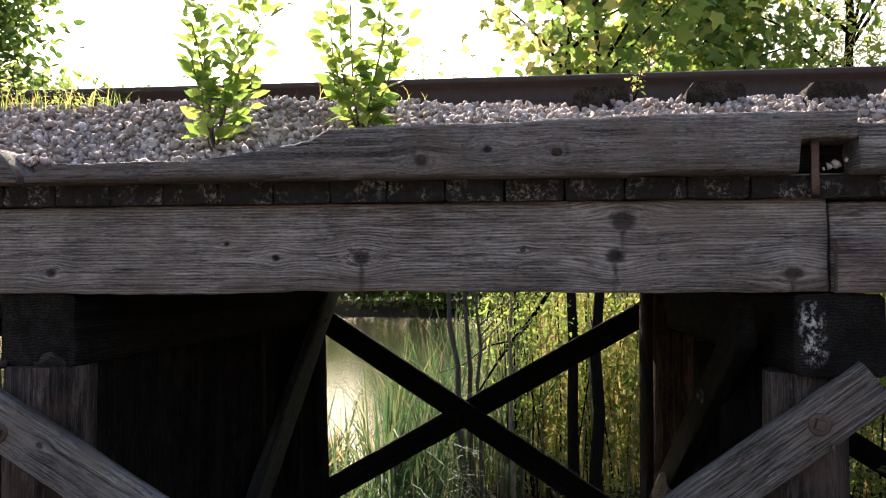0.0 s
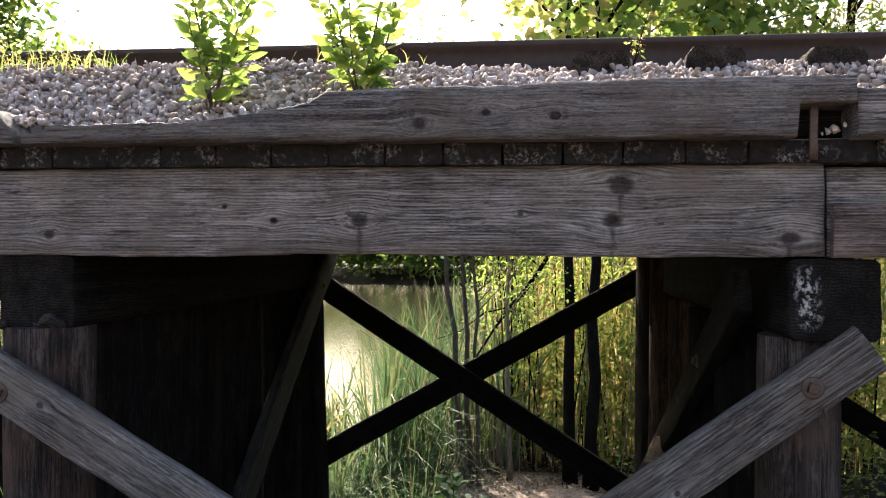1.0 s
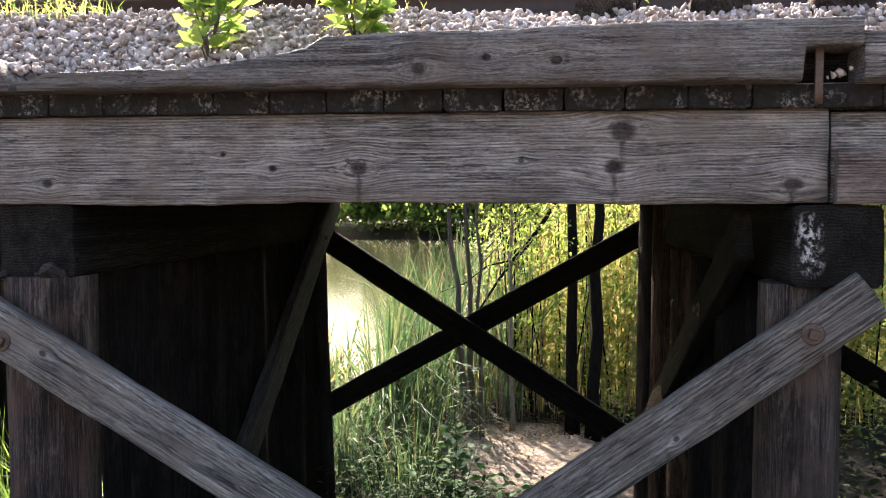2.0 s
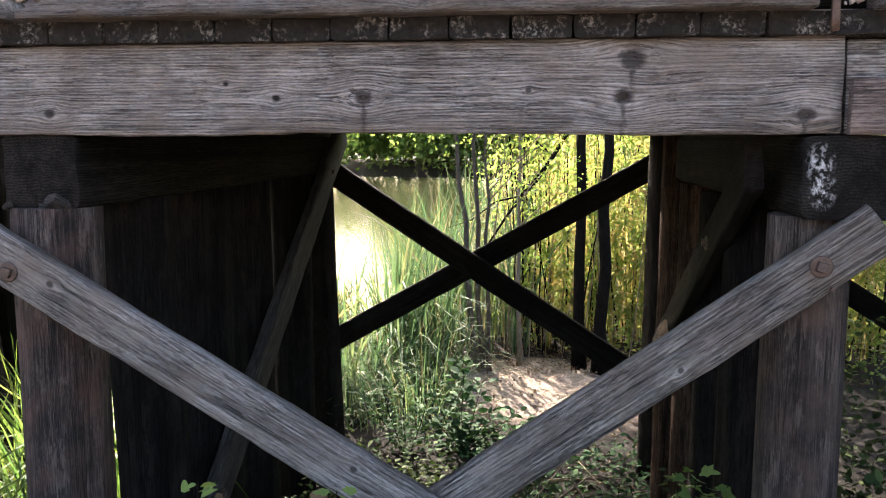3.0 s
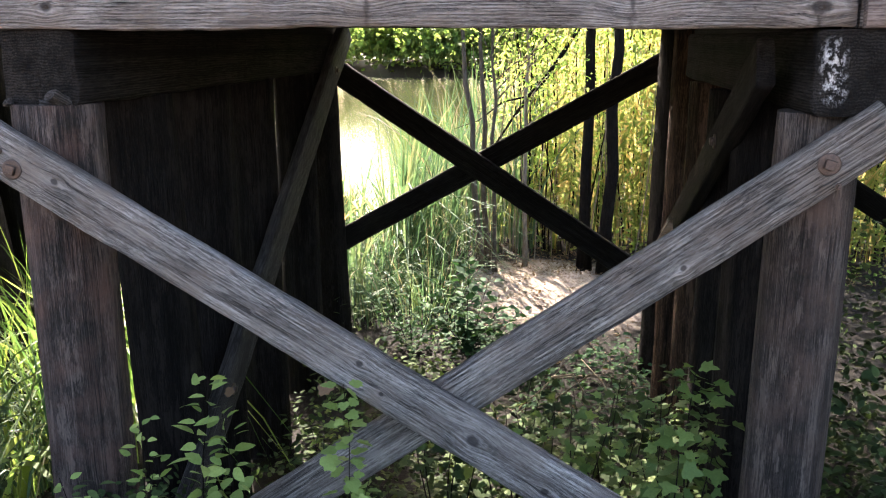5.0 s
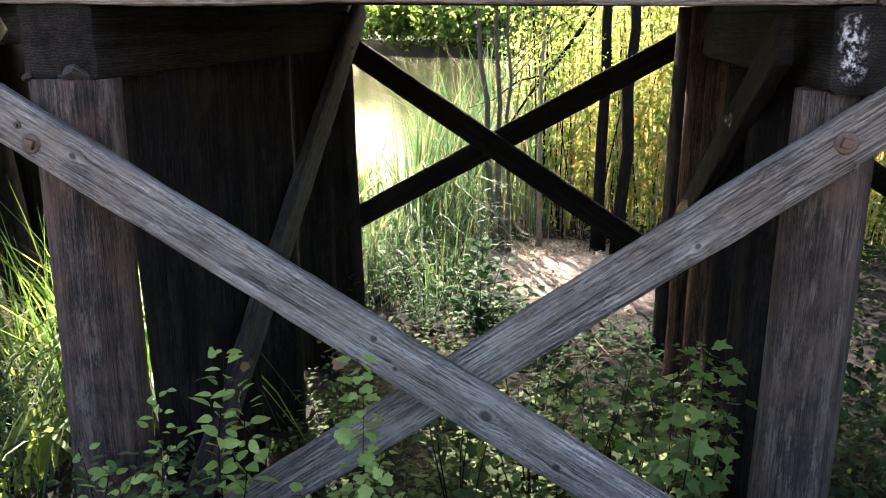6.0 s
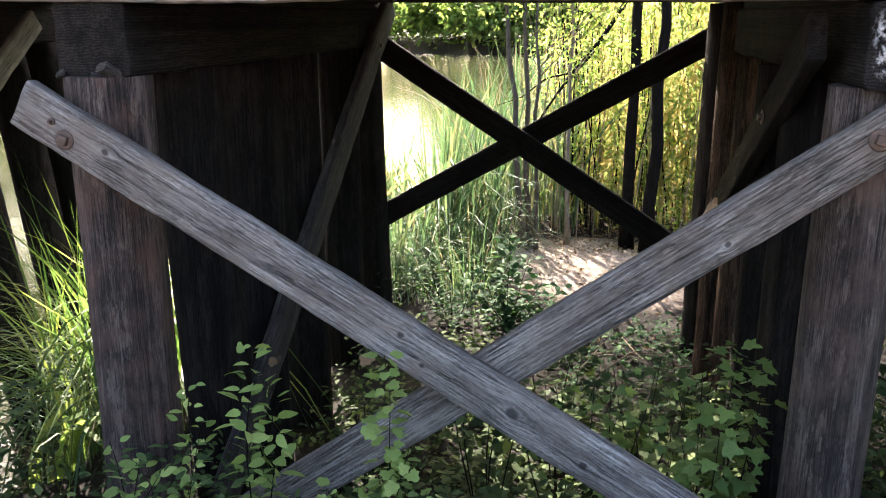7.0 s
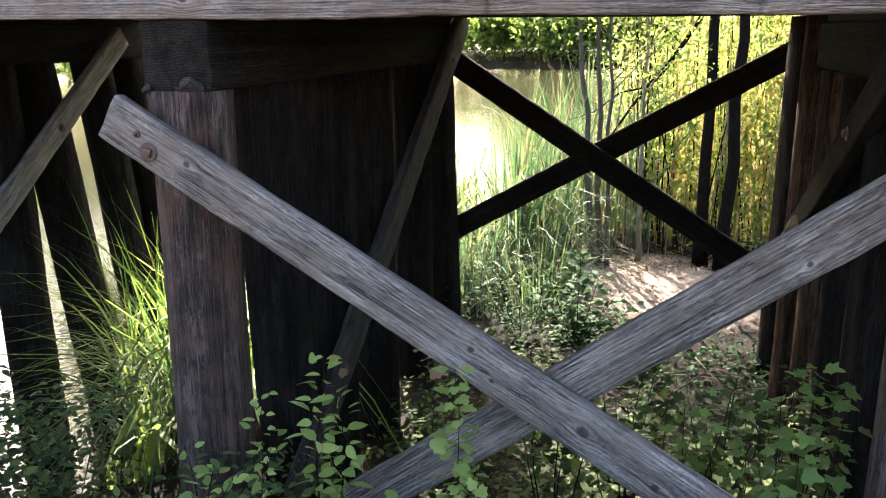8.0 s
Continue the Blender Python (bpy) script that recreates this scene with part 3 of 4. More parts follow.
def cap(x):
    run = 3.27 if 1 < x < 2 else 4.46
    ob = new("bent_cap", timber_mesh("bent_cap", run, CAP_W, CAP_H, M_CAP if x > 1 else M_CAP_DARK, x, wear=0.007, chamfer=0.018))
    ob.matrix_basis = pose(x, FACE_Y + (-0.015 if x > 1 else 0.03), SB - CAP_H / 2 - 0.002, 0, 0, 90)
    # added strip that blocks sky light in the gap above the cap
    shim = part("shim", timber_mesh("shim", run - 0.41, 0.30, 0.056, M_TAR_SHADE, x + 3, wear=0.002, chamfer=0.004, step=0.4), ob, pose(0.23, 0, CAP_H / 2 + 0.024))
    return tagged(ob, "black creosoted square cap timber with pale scuffs on its end", "timber cap", "bent caps")


def splinter(owner, x, y, z, size, tilt, seed):
    """A torn chip that hangs from the rotten underside of a cap."""
    me = timber_mesh("splinter", size, size * 0.55, size * 0.42, M_SWAY, seed, wear=0.012, chamfer=0.008, step=0.02)
    part("splinter", me, owner, owner.matrix_basis.inverted() @ pose(x, y, z, 12, tilt, 4 * tilt), "torn grey splinter of rotten wood")


for bx in BENTS:
    bent_cap = cap(bx + (0.075 if bx == 1.29 else 0.0))
    if bx == -1.84:
        splinter(bent_cap, -1.73, 3.285, 1.672, 0.10, -28, 61.0)
        splinter(bent_cap, -1.86, 3.270, 1.668, 0.13, 9, 62.0)
        splinter(bent_cap, -2.0, 3.280, 1.676, 0.07, -14, 63.0)

# piles of each bent: depth at the head, depth at the foot, radius
PILES = [(3.40, 3.33, 0.172), (4.07, 4.16, 0.182), (4.88, 4.86, 0.172), (5.72, 5.72, 0.165), (6.68, 6.72, 0.160), (7.33, 7.85, 0.180)]


def pile(x, row, k, seed, lean=0.0):
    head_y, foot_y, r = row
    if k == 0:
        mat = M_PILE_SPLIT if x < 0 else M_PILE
    # redder, lighter tone here stands in for sun on the post edges
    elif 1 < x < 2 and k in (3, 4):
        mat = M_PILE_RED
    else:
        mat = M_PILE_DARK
    foot_z = -2.5
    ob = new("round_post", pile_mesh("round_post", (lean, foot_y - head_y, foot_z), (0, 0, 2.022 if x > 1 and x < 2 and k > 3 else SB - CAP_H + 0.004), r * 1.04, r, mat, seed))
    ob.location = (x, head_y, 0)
    word = "weathered brown-grey round timber post with long checks" if k == 0 else ("reddish brown round timber post under the cap" if mat == M_PILE_RED else "creosoted round timber post under the cap, blackened for shade")
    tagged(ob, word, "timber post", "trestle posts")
    return ob


for bi, bx in enumerate(BENTS):
    for k, row in enumerate(PILES):
        dx, r = 0.0, row[2]
        if bx == -1.84 and k == 0:
            row = (3.385, 3.345, 0.187)
        if bx == -4.97 and k in (2, 3, 4):
            row = ((5.60, 5.72, 0.19), (6.05, 6.75, 0.20), (6.83, 7.50, 0.18))[k - 2]
        if bx == 1.29 and k == 0:
            row = (3.44, 3.40, 0.160)
        lean = 0.0
        if bx == -1.84 and k == 1:
            lean = 0.125
        if bx == -1.84 and k == 4:
            dx = 0.012
        pile(bx + dx, row, k, bi * 7.0 + k * 1.7, lean)


def brace(name, a, b, wide, thick, material, seed, label, group, flip=False):
    """A plank whose centre line runs from a to b; a, b in the world. Its broad face looks along -y or along x."""
    a, b = Vector(a), Vector(b)
    ob = new(name, timber_mesh(name, (b - a).length, thick, wide, material, seed, wear=0.004, chamfer=0.008))
    ex = (b - a).normalized()
    if flip:
        ey = Vector((1, 0, 0))
    else:
        ey = Vector((0, 1, 0))
    ez = ex.cross(ey).normalized()
    ey = ez.cross(ex)
    m = Matrix((ex, ey, ez)).transposed().to_4x4()
    m.translation = a
    ob.matrix_basis = m
    return tagged(ob, label, "timber brace", group)


def bolt(owner, x, y, z, r=0.026, washer=0.042, turn=0):
    head = part("bolt", None, owner, owner.matrix_basis.inverted() @ pose(x, y, z, 0, 0, turn), "rusty square-headed bolt on a round washer")

    def disc(name, rad, depth, sides, y0, turn=0.0):
        pts = []
        for yy, rr in ((y0, rad), (y0 - depth * 0.75, rad), (y0 - depth, rad * 0.85)):
            for k in range(sides):
                a = 2 * math.pi * k / sides + turn
                pts.append((rr * math.cos(a), yy, rr * math.sin(a)))
        part(name, grid_mesh(name, 3, sides, pts, M_BOLT, closed=True, caps=True, smooth=False), head)
    disc("washer", washer, 0.008, 24, 0.002)
    disc("bolt_head", r, 0.018, 4, -0.006, 0.5)
    return head


G_BR = "longitudinal braces"
front_brace = brace("brace", (-2.10, 3.148, 1.573), (1.42, 3.148, -0.489), 0.205, 0.072, M_BRACE, 1.5, "silver-grey split plank brace crossing in front of its pair", G_BR)
rear_brace = brace("brace", (1.49, 3.228, 1.650), (-1.95, 3.228, -0.855), 0.194, 0.072, M_BRACE2, 2.5, "brown-grey weathered plank brace bolted to the pile", G_BR)
bolt(front_brace, -1.905, 3.11, 1.425)
bolt(rear_brace, 1.275, 3.19, 1.500)
bolt(rear_brace, 1.315, 3.19, 1.42, 0.009, 0.013)
bolt(front_brace, -1.955, 3.11, 1.50, 0.009, 0.016)
# far side pair, its backlit silhouette put into a near-black colour
far_a = brace("brace", (-1.95, FAR_Y + 0.02, 1.82), (1.45, FAR_Y + 0.02, -0.39), 0.205, 0.075, M_TAR_SHADE, 3.5, "plank brace coloured near-black as a silhouette against the reeds", G_BR)
far_b = brace("brace", (1.42, FAR_Y + 0.10, 1.875), (-2.05, FAR_Y + 0.10, -0.11), 0.205, 0.075, M_TAR_SHADE, 4.5, "plank brace coloured near-black as a silhouette against the reeds", G_BR)
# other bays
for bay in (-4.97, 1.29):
    brace("brace", (bay - 0.15, 7.62, 1.75), (bay + 3.2, 7.62, -0.4), 0.2, 0.075, M_TAR_SHADE, bay, "dark plank brace on the far side of the trestle", G_BR)
# sway braces on the bents
G_SW = "sway braces"
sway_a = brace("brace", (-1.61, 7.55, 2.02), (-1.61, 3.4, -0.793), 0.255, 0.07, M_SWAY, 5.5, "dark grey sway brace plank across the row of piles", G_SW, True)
sway_b = brace("brace", (1.085, 3.48, 1.86), (1.085, 8.0, -0.505), 0.20, 0.07, M_TAR_SHADE, 6.5, "dark sway brace plank across the row of piles", G_SW, True)
sway_c = brace("brace", (-4.72, 6.98, 1.88), (-4.72, 3.3, -0.874), 0.20, 0.07, M_TIMBER, 7.5, "grey sway brace plank across the row of piles", G_SW, True)

for own, bx_, by_, bz_, tn in ((far_a, -1.74, FAR_Y - 0.02, 1.684, 0), (far_a, 1.25, FAR_Y - 0.02, -0.26, 0), (far_b, 1.28, FAR_Y + 0.06, 1.795, 0),
                               (sway_a, -1.573, 4.45, -0.08, 90), (sway_a, -1.573, 7.05, 1.68, 90), (sway_b, 1.048, 4.25, 1.457, -90), (sway_b, 1.048, 6.7, 0.175, -90), (sway_c, -4.683, 6.0, 1.147, 90)):
    bolt(own, bx_, by_, bz_, 0.022, 0.036, tn)

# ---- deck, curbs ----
deck = thing("bridge_deck", 0, 3.2, ST, "row of dark deck planks with pale lichen on their ends", "deck")
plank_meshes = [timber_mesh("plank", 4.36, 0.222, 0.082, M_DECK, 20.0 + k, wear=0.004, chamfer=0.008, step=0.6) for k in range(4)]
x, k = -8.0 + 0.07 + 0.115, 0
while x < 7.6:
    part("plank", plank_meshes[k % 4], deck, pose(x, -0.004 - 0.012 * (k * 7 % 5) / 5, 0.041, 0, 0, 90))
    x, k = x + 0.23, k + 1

CURB_Y = 3.18
CURB_X0 = -1.79


def curb_top(x):
    wx_ = x + CURB_X0
    return float(np.interp(wx_, [-1.79, -1.72, -1.66, -1.1, -0.62, -0.55, 0.14, 1.39], [0.035, 0.05, 0.078, 0.08, 0.145, 0.195, 0.205, 0.228])) + 0.006 * wob((x, 0, 0), 9, 2.0)


def curb_low(x):
    return 0.118 if x + CURB_X0 > 1.195 else 0.0


main_curb = beam("curb_timber", CURB_X0, 1.388, CURB_Y, 2.424, 0.19, 0.2, M_CURB, 8.0, "grey curb timber with a rotted broken end and notched corner", "curb timber",
     top=curb_top, bottom=curb_low, step=0.008, wear=0.006, chamfer=0.014)
beam("curb_timber", 1.402, 4.4, CURB_Y + 0.01, 2.424, 0.19, 0.17, M_TIMBER, 9.0, "grey curb timber holding the ballast", "curb timber", top=lambda x: 0.172, bottom=lambda x: 0.0)
beam("curb_timber", -4.9, -1.83, CURB_Y, 2.424, 0.19, 0.17, M_CURB, 10.0, "grey curb timber with a rounded worn end", "curb timber",
     top=lambda x: 0.16 - 0.13 * max(0.0, (x - 2.90) / 0.17) ** 2 + 0.01 * wob((x, 0, 0), 7, 5.0), bottom=lambda x: 0.0, step=0.03)
for kx, kz, kr in ((-0.19, 0.062, 0.030), (0.063, 0.10, 0.016), (0.32, 0.085, 0.02)):
    knot(main_curb, kx - CURB_X0, -0.097, kz, kr * 0.8, kx)
# added dark board in place of the shade inside the notch
notch_shade = new("backing_board", timber_mesh("backing_board", 0.9, 0.03, 0.17, M_TAR_SHADE, 33.0, wear=0.003))
notch_shade.location = (0.85, 3.292, 2.515)
tagged(notch_shade, "added dark board behind the curb notch, standing in for shade", "board")
strap = new("iron_strap", timber_mesh("iron_strap", 0.23, 0.012, 0.03, M_BOLT, 3.0, wear=0.001, chamfer=0.002))
strap.matrix_basis = pose(1.262, 3.155, 2.345, 0, -90, 0)
tagged(strap, "thin rusty upright iron strap beside the curb notch", "iron strap")

# ---- ballast, ties, rails ----
def ballast_z(x, y):
    x, y = np.asarray(x, float), np.asarray(y, float)
    edge = np.interp(x, [-14, -1.9, -1.7, -0.75, -0.45, 1.4, 1.45, 14], [2.55, 2.55, 2.475, 2.52, 2.60, 2.635, 2.58, 2.58])
    crest = np.interp(x, [-14, -1, 0.3, 1.5, 14], [2.905, 2.90, 2.845, 2.845, 2.86])
    f = np.clip((y - 3.26) / 0.60, 0, 1)
    z = edge + (crest - edge) * (f * 0.75 + 0.25 * f * f * (3 - 2 * f))
    back = np.clip((y - 6.5) / 0.8, 0, 1)
    return z - 0.25 * back + 0.012 * np.sin(7 * x + 3 * y) * np.sin(5 * y - 4 * x)


bxs, bys = np.linspace(-14, 14, 280), np.linspace(3.275, 7.5, 50)
BX, BY = np.meshgrid(bxs, bys)
ballast_bed = new("ballast_bed", grid_mesh("ballast_bed", 50, 280, np.stack([BX, BY, np.where(BY > 3.28, np.maximum(ballast_z(BX, BY) - 0.03, 2.43), 2.43)], -1), M_STONE))
tagged(ballast_bed, "bed of packed grey crushed stone under the track", "ballast", kind="stuff")


def stones_mesh(name, pts, sizes, seed):
    g = np.random.default_rng(seed)
    bm = bmesh.new()
    bmesh.ops.create_icosphere(bm, subdivisions=1, radius=1.0)
    base = np.array([v.co[:] for v in bm.verts])
    tri = np.array([[v.index for v in f.verts] for f in bm.faces])
    bm.free()
    n, k = len(pts), len(base)
    r = base[None] * (1 + g.normal(0, 0.24, (n, k, 1)))
    r = r * g.uniform(0.5, 1.4, (n, 1, 3))
    a = g.uniform(0, 6.28, n)
    ca, sa = np.cos(a)[:, None], np.sin(a)[:, None]
    x = r[:, :, 0] * ca - r[:, :, 1] * sa
    y = r[:, :, 0] * sa + r[:, :, 1] * ca
    z = r[:, :, 2]
    b = g.uniform(-0.7, 0.7, n)
    cb, sb = np.cos(b)[:, None], np.sin(b)[:, None]
    v = np.stack([x * cb - z * sb, y, x * sb + z * cb], -1) * sizes[:, None, None] + pts[:, None, :]
    loops = (np.arange(n)[:, None, None] * k + tri[None]).ravel()
    return raw_mesh(name, v.reshape(-1, 3), loops, np.arange(n * len(tri)) * 3, np.full(n * len(tri), 3), M_STONE)


g = np.random.default_rng(11)
n = 22000
sx, sy = g.uniform(-4.2, 3.6, n), 3.20 + 1.35 * g.uniform(0, 1, n) ** 1.15
sz = ballast_z(sx, sy) + g.normal(-0.014, 0.010, n)
ok = (sy > 3.285) | (sz > 2.52)
ok &= ~((sx > -1.8) & (sx < 1.39) & (sy < 3.275) & (sx > -0.5))
ss = g.uniform(0.007, 0.0195, n) * np.where(g.uniform(0, 1, n) > 0.9, 1.35, 1.0)
ballast = new("ballast_stones", stones_mesh("ballast_stones", np.stack([sx, sy, sz], -1)[ok], ss[ok], 12))
tagged(ballast, "loose grey and buff crushed ballast stones", "ballast", kind="stuff")
# stones fallen into the notch
for k in range(4):
    px, py, pz, s = 1.285 + 0.026 * (k % 4), 3.13 + 0.02 * (k % 3), 2.435 + 0.011 * k, 0.011 + 0.004 * (k % 3)
    st = new("ballast_stone", stones_mesh("ballast_stone", np.zeros((1, 3)), np.array([s]), 40 + k))
    st.location = (px, py, pz)
    tagged(st, "pale angular ballast stone spilled through the notch", "stone", "spilled stones")

RAIL_Y, RAIL_TOP = 4.45, 3.115
RAIL_SEC = [(-0.07, 0), (0.07, 0), (0.07, 0.010), (0.02, 0.028), (0.009, 0.045), (0.009, 0.118), (0.034, 0.132), (0.035, 0.158), (0.026, 0.168),
            (-0.026, 0.168), (-0.035, 0.158), (-0.034, 0.132), (-0.009, 0.118), (-0.009, 0.045), (-0.02, 0.028), (-0.07, 0.010)]


def rail(y):
    pts = [(x, -a, b) for x in np.linspace(-14, 14, 40) for a, b in RAIL_SEC]
    ob = new("rail", grid_mesh("rail", 40, len(RAIL_SEC), pts, M_RAIL, closed=True, caps=True, smooth=False))
    ob.location = (0, y, RAIL_TOP - 0.168)
    return tagged(ob, "dark rusty steel rail spiked to the ties", "rail", "rails")


rail(RAIL_Y)
rail(RAIL_Y + 1.505)
M_TIE = timber_mat("old_tie", (0.012, 0.010, 0.009), (0.035, 0.028, 0.023), (0.11, 0.085, 0.065), stain=0.5, wave=0.0)
tie0 = new("railway_tie", timber_mesh("railway_tie", 2.62, 0.245, 0.18, M_TIE, 30.0, wear=0.012, chamfer=0.03, step=0.06))
tie0.matrix_basis = pose(0.54, 3.80, 2.905 - 0.09, 0, 0, 90)
tagged(tie0, "split weathered wooden tie half buried in ballast", "railway tie", "railway ties")
for k in range(-24, 25):
    if k:
        copy_thing(tie0, pose(0.54 + 0.505 * k + 0.02 * math.sin(k * 3.3), 3.80 + 0.03 * math.sin(k * 5.1) + (0.16 if k < 0 else 0), 2.815 + (0.008 * math.sin(k * 2.0)) - (0.05 if k < 0 else 0), 0, 0, 90 + 1.0 * math.sin(k)))

wedge = new("wood_wedge", timber_mesh("wood_wedge", 0.17, 0.09, 0.12, M_WEDGE, 50.0, wear=0.003, chamfer=0.004, top=lambda x: 0.03 + 0.6 * x, bottom=lambda x: 0.0, step=0.02))
wedge.matrix_basis = pose(0.985, 5.42, 0.655, 0, 0, 60)
tagged(wedge, "pale wooden wedge against the sway brace, sunlight put into its colour", "wood block")


# ---- plants ----
def curve_path(a, b, bow, n=7, seed=0.0, jit=0.04):
    a, b = Vector(a), Vector(b)
    out = []
    for i in range(n):
        f = i / (n - 1)
        p = a.lerp(b, f)
        k = math.sin(math.pi * f)
        out.append(p + Vector(bow) * k + Vector((wob(p, 2, seed), wob(p, 2, seed + 7), 0)) * jit * (b - a).length * k)
    return out


def sapling(name, x, y, z, stems, outline, material, leaf, per, label, category, seed, start=0.25, bark=None, spread_r=0.05, hang=-0.2, tilt=0.5, stem_r=0.006):
    """A small plant: stems as (dx, dy, dz) tips, with leaves set along them."""
    gg = np.random.default_rng(seed)
    drop = max(0.0, z - float(ground_z(x, y)) + 0.02) if z < 1 else 0.0
    t = thing(name, x, y, z - drop, label, category)
    paths = [curve_path((0, 0, 0), (s[0], s[1], s[2] + drop), (gg.normal(0, 0.03), gg.normal(0, 0.03), 0.0), seed=seed + i) for i, s in enumerate(stems)]
    for i, p in enumerate(paths):
        part("stem", tube_mesh("stem", p, np.linspace(stem_r, stem_r * 0.35, len(p)), bark or M_BARK, 5, i), t)
    P, D, S = [], [], []
    for p in paths:
        length = sum((p[i + 1] - p[i]).length for i in range(len(p) - 1))
        low = (drop + start * (p[-1].z - drop)) / p[-1].z
        count = max(1, int(per * (length - drop)))
        for j in range(count):
            f = low + (1 - low) * (j + gg.uniform(0, 0.8)) / count
            q = f * (len(p) - 1)
            i = min(int(q), len(p) - 2)
            c = p[i].lerp(p[i + 1], q - i)
            a = j * 2.4 + gg.uniform(-0.5, 0.5)
            d = np.array([math.cos(a), math.sin(a), gg.normal(hang, 0.3) + 0.3 * f])
            P.append(np.array(c) + d * spread_r * gg.uniform(0.1, 1.0))
            D.append(d)
            S.append(leaf * gg.uniform(0.6, 1.15) * (1.1 - 0.35 * f))
    part("foliage", leaves_mesh("foliage", P, D, S, outline, material, tilt=tilt, seed=seed), t)
    return t


# young sycamores growing through the ballast
sapling("sapling", -1.13, 3.42, 2.57, [(-0.16, 0.0, 0.72), (-0.05, 0.05, 0.85), (0.12, 0.03, 0.70), (0.25, 0.0, 0.66), (-0.10, -0.05, 0.45), (0.17, 0.04, 0.42), (0.08, 0.0, 0.18)],
        OVATE, M_LEAF_LIME, 0.10, 62, "young leafy sapling rooted in the ballast", "sapling", 21, start=0.22, tilt=0.9, hang=0.45, bark=M_STEM)
sapling("sapling", -0.50, 3.44, 2.64, [(-0.12, 0.0, 0.68), (-0.02, 0.04, 0.85), (0.10, 0.02, 0.72), (0.17, 0.0, 0.5), (-0.09, -0.03, 0.38), (0.05, 0.0, 0.3)],
        OVATE, M_LEAF_LIME, 0.098, 84, "young leafy sapling rooted in the ballast beside the curb", "sapling", 22, start=0.08, tilt=0.9, hang=0.3, bark=M_STEM)
sapling("weed", 0.68, 3.80, 2.84, [(-0.05, 0, 0.20), (0.07, 0, 0.24), (0.02, 0.02, 0.13)], OVATE, M_LEAF_YELLOW, 0.028, 90, "thin straggling weed between two ties", "weed", 23, stem_r=0.003, spread_r=0.02)
sapling("weed", -2.1, 4.0, 2.87, [(-0.1, 0, 0.12), (0.03, 0, 0.16), (0.12, 0.02, 0.1)], OVATE, M_LEAF_YELLOW, 0.035, 110, "low yellow-green weed at the rail", "weed", 24, stem_r=0.003, spread_r=0.03)
sapling("weed", -2.36, 4.02, 2.86, [(-0.22, 0, 0.30), (-0.08, 0, 0.36), (0.05, 0.02, 0.24), (0.16, 0, 0.18)], OVATE, M_LEAF_YELLOW, 0.04, 90, "straggling yellow-green weed at the rail", "weed", 25, stem_r=0.003, spread_r=0.04)
gg = np.random.default_rng(31)
n = 900
rx, ry = np.concatenate([gg.uniform(-4.0, -1.85, n - 40), gg.uniform(-0.9, -0.3, 40)]), gg.uniform(3.75, 4.3, n)
track_grass = new("track_grass", blades_mesh("track_grass", np.stack([rx, ry, ballast_z(rx, ry) - 0.01], -1), gg.uniform(0.05, 0.19, n), gg.uniform(0.003, 0.006, n), (0, 0, 0), M_LEAF_YELLOW, 32, 4, 0.9))
tagged(track_grass, "thin dry grass growing along the rail", "grass", kind="stuff")


# trees
def tree(x, y, top, trunk_r, limbs, crown, leaf, count, outline, material, label, seed, clump=0.45, bark=None, bow=0.06, lean=(0.0, 0.0)):
    """trunk to top; crown: (low, high, radius, dx, dy)."""
    gg = np.random.default_rng(seed)
    z0 = float(ground_z(x, y)) - 0.12
    t = thing("tree", x, y, z0, label, "tree", "trees")
    tip = Vector((gg.normal(0, bow) + lean[0], gg.normal(0, bow) + lean[1], top - z0))
    trunk = curve_path((0, 0, 0), tip, (gg.normal(0, bow), gg.normal(0, bow), 0), 12, seed, 0.012)
    part("trunk", tube_mesh("trunk", trunk, np.concatenate(([trunk_r * 1.45], np.linspace(trunk_r, trunk_r * 0.25, 11))), bark or M_BARK, 9, seed), t)
    low, high, rad, dx, dy = crown
    tips = []
    paths = []
    for k in range(limbs):
        f = low + (high - low) * ((k + gg.uniform(0, 1)) / limbs)
        h = f - z0
        q = min(max(h / (top - z0) - 0.12, 0.1), 0.92) * 11
        i = min(int(q), 10)
        a = trunk[i].lerp(trunk[i + 1], q - i)
        ang = gg.uniform(0, 6.28)
        rr = rad * gg.uniform(0.35, 1.0) * (1.05 - 0.45 * ((f - low) / (high - low)))
        b = Vector((math.cos(ang) * rr + dx, math.sin(ang) * rr + dy, h + gg.normal(0, 0.15)))
        paths.append(curve_path(a, b, (0, 0, 0.12 * rr), 5, seed + k))
        tips.append((a, b))
    for i, p in enumerate(paths):
        part("limb", tube_mesh("limb", p, np.linspace(trunk_r * 0.32, trunk_r * 0.08, len(p)), bark or M_BARK, 5, i), t)
    P, D, S = [], [], []
    per = max(1, count // limbs)
    for a, b in tips:
        f = gg.uniform(0.35, 1.1, per)
        c = np.array(a)[None] * (1 - f[:, None]) + np.array(b)[None] * f[:, None]
        P.append(c + np.clip(gg.normal(0, clump, (per, 3)), -1.5 * clump, 1.5 * clump) * np.array([1, 1, 0.75]))
        d = gg.normal(0, 1, (per, 3))
        d[:, 2] = -np.abs(d[:, 2]) * 0.7
        D.append(d)
        S.append(leaf * gg.uniform(0.55, 1.2, per))
    part("crown", leaves_mesh("crown", np.concatenate(P), np.concatenate(D), np.concatenate(S), outline, material, tilt=0.8, seed=seed), t)
    return t


tree(0.69, 11.28, 7.42, 0.08, 26, (3.82, 8.45, 1.93, 0.322, 0.386), 0.193, 1400, MAPLE, M_LEAF_YELLOW, "slim young tree with large yellow-green lobed leaves", 41, 0.35)
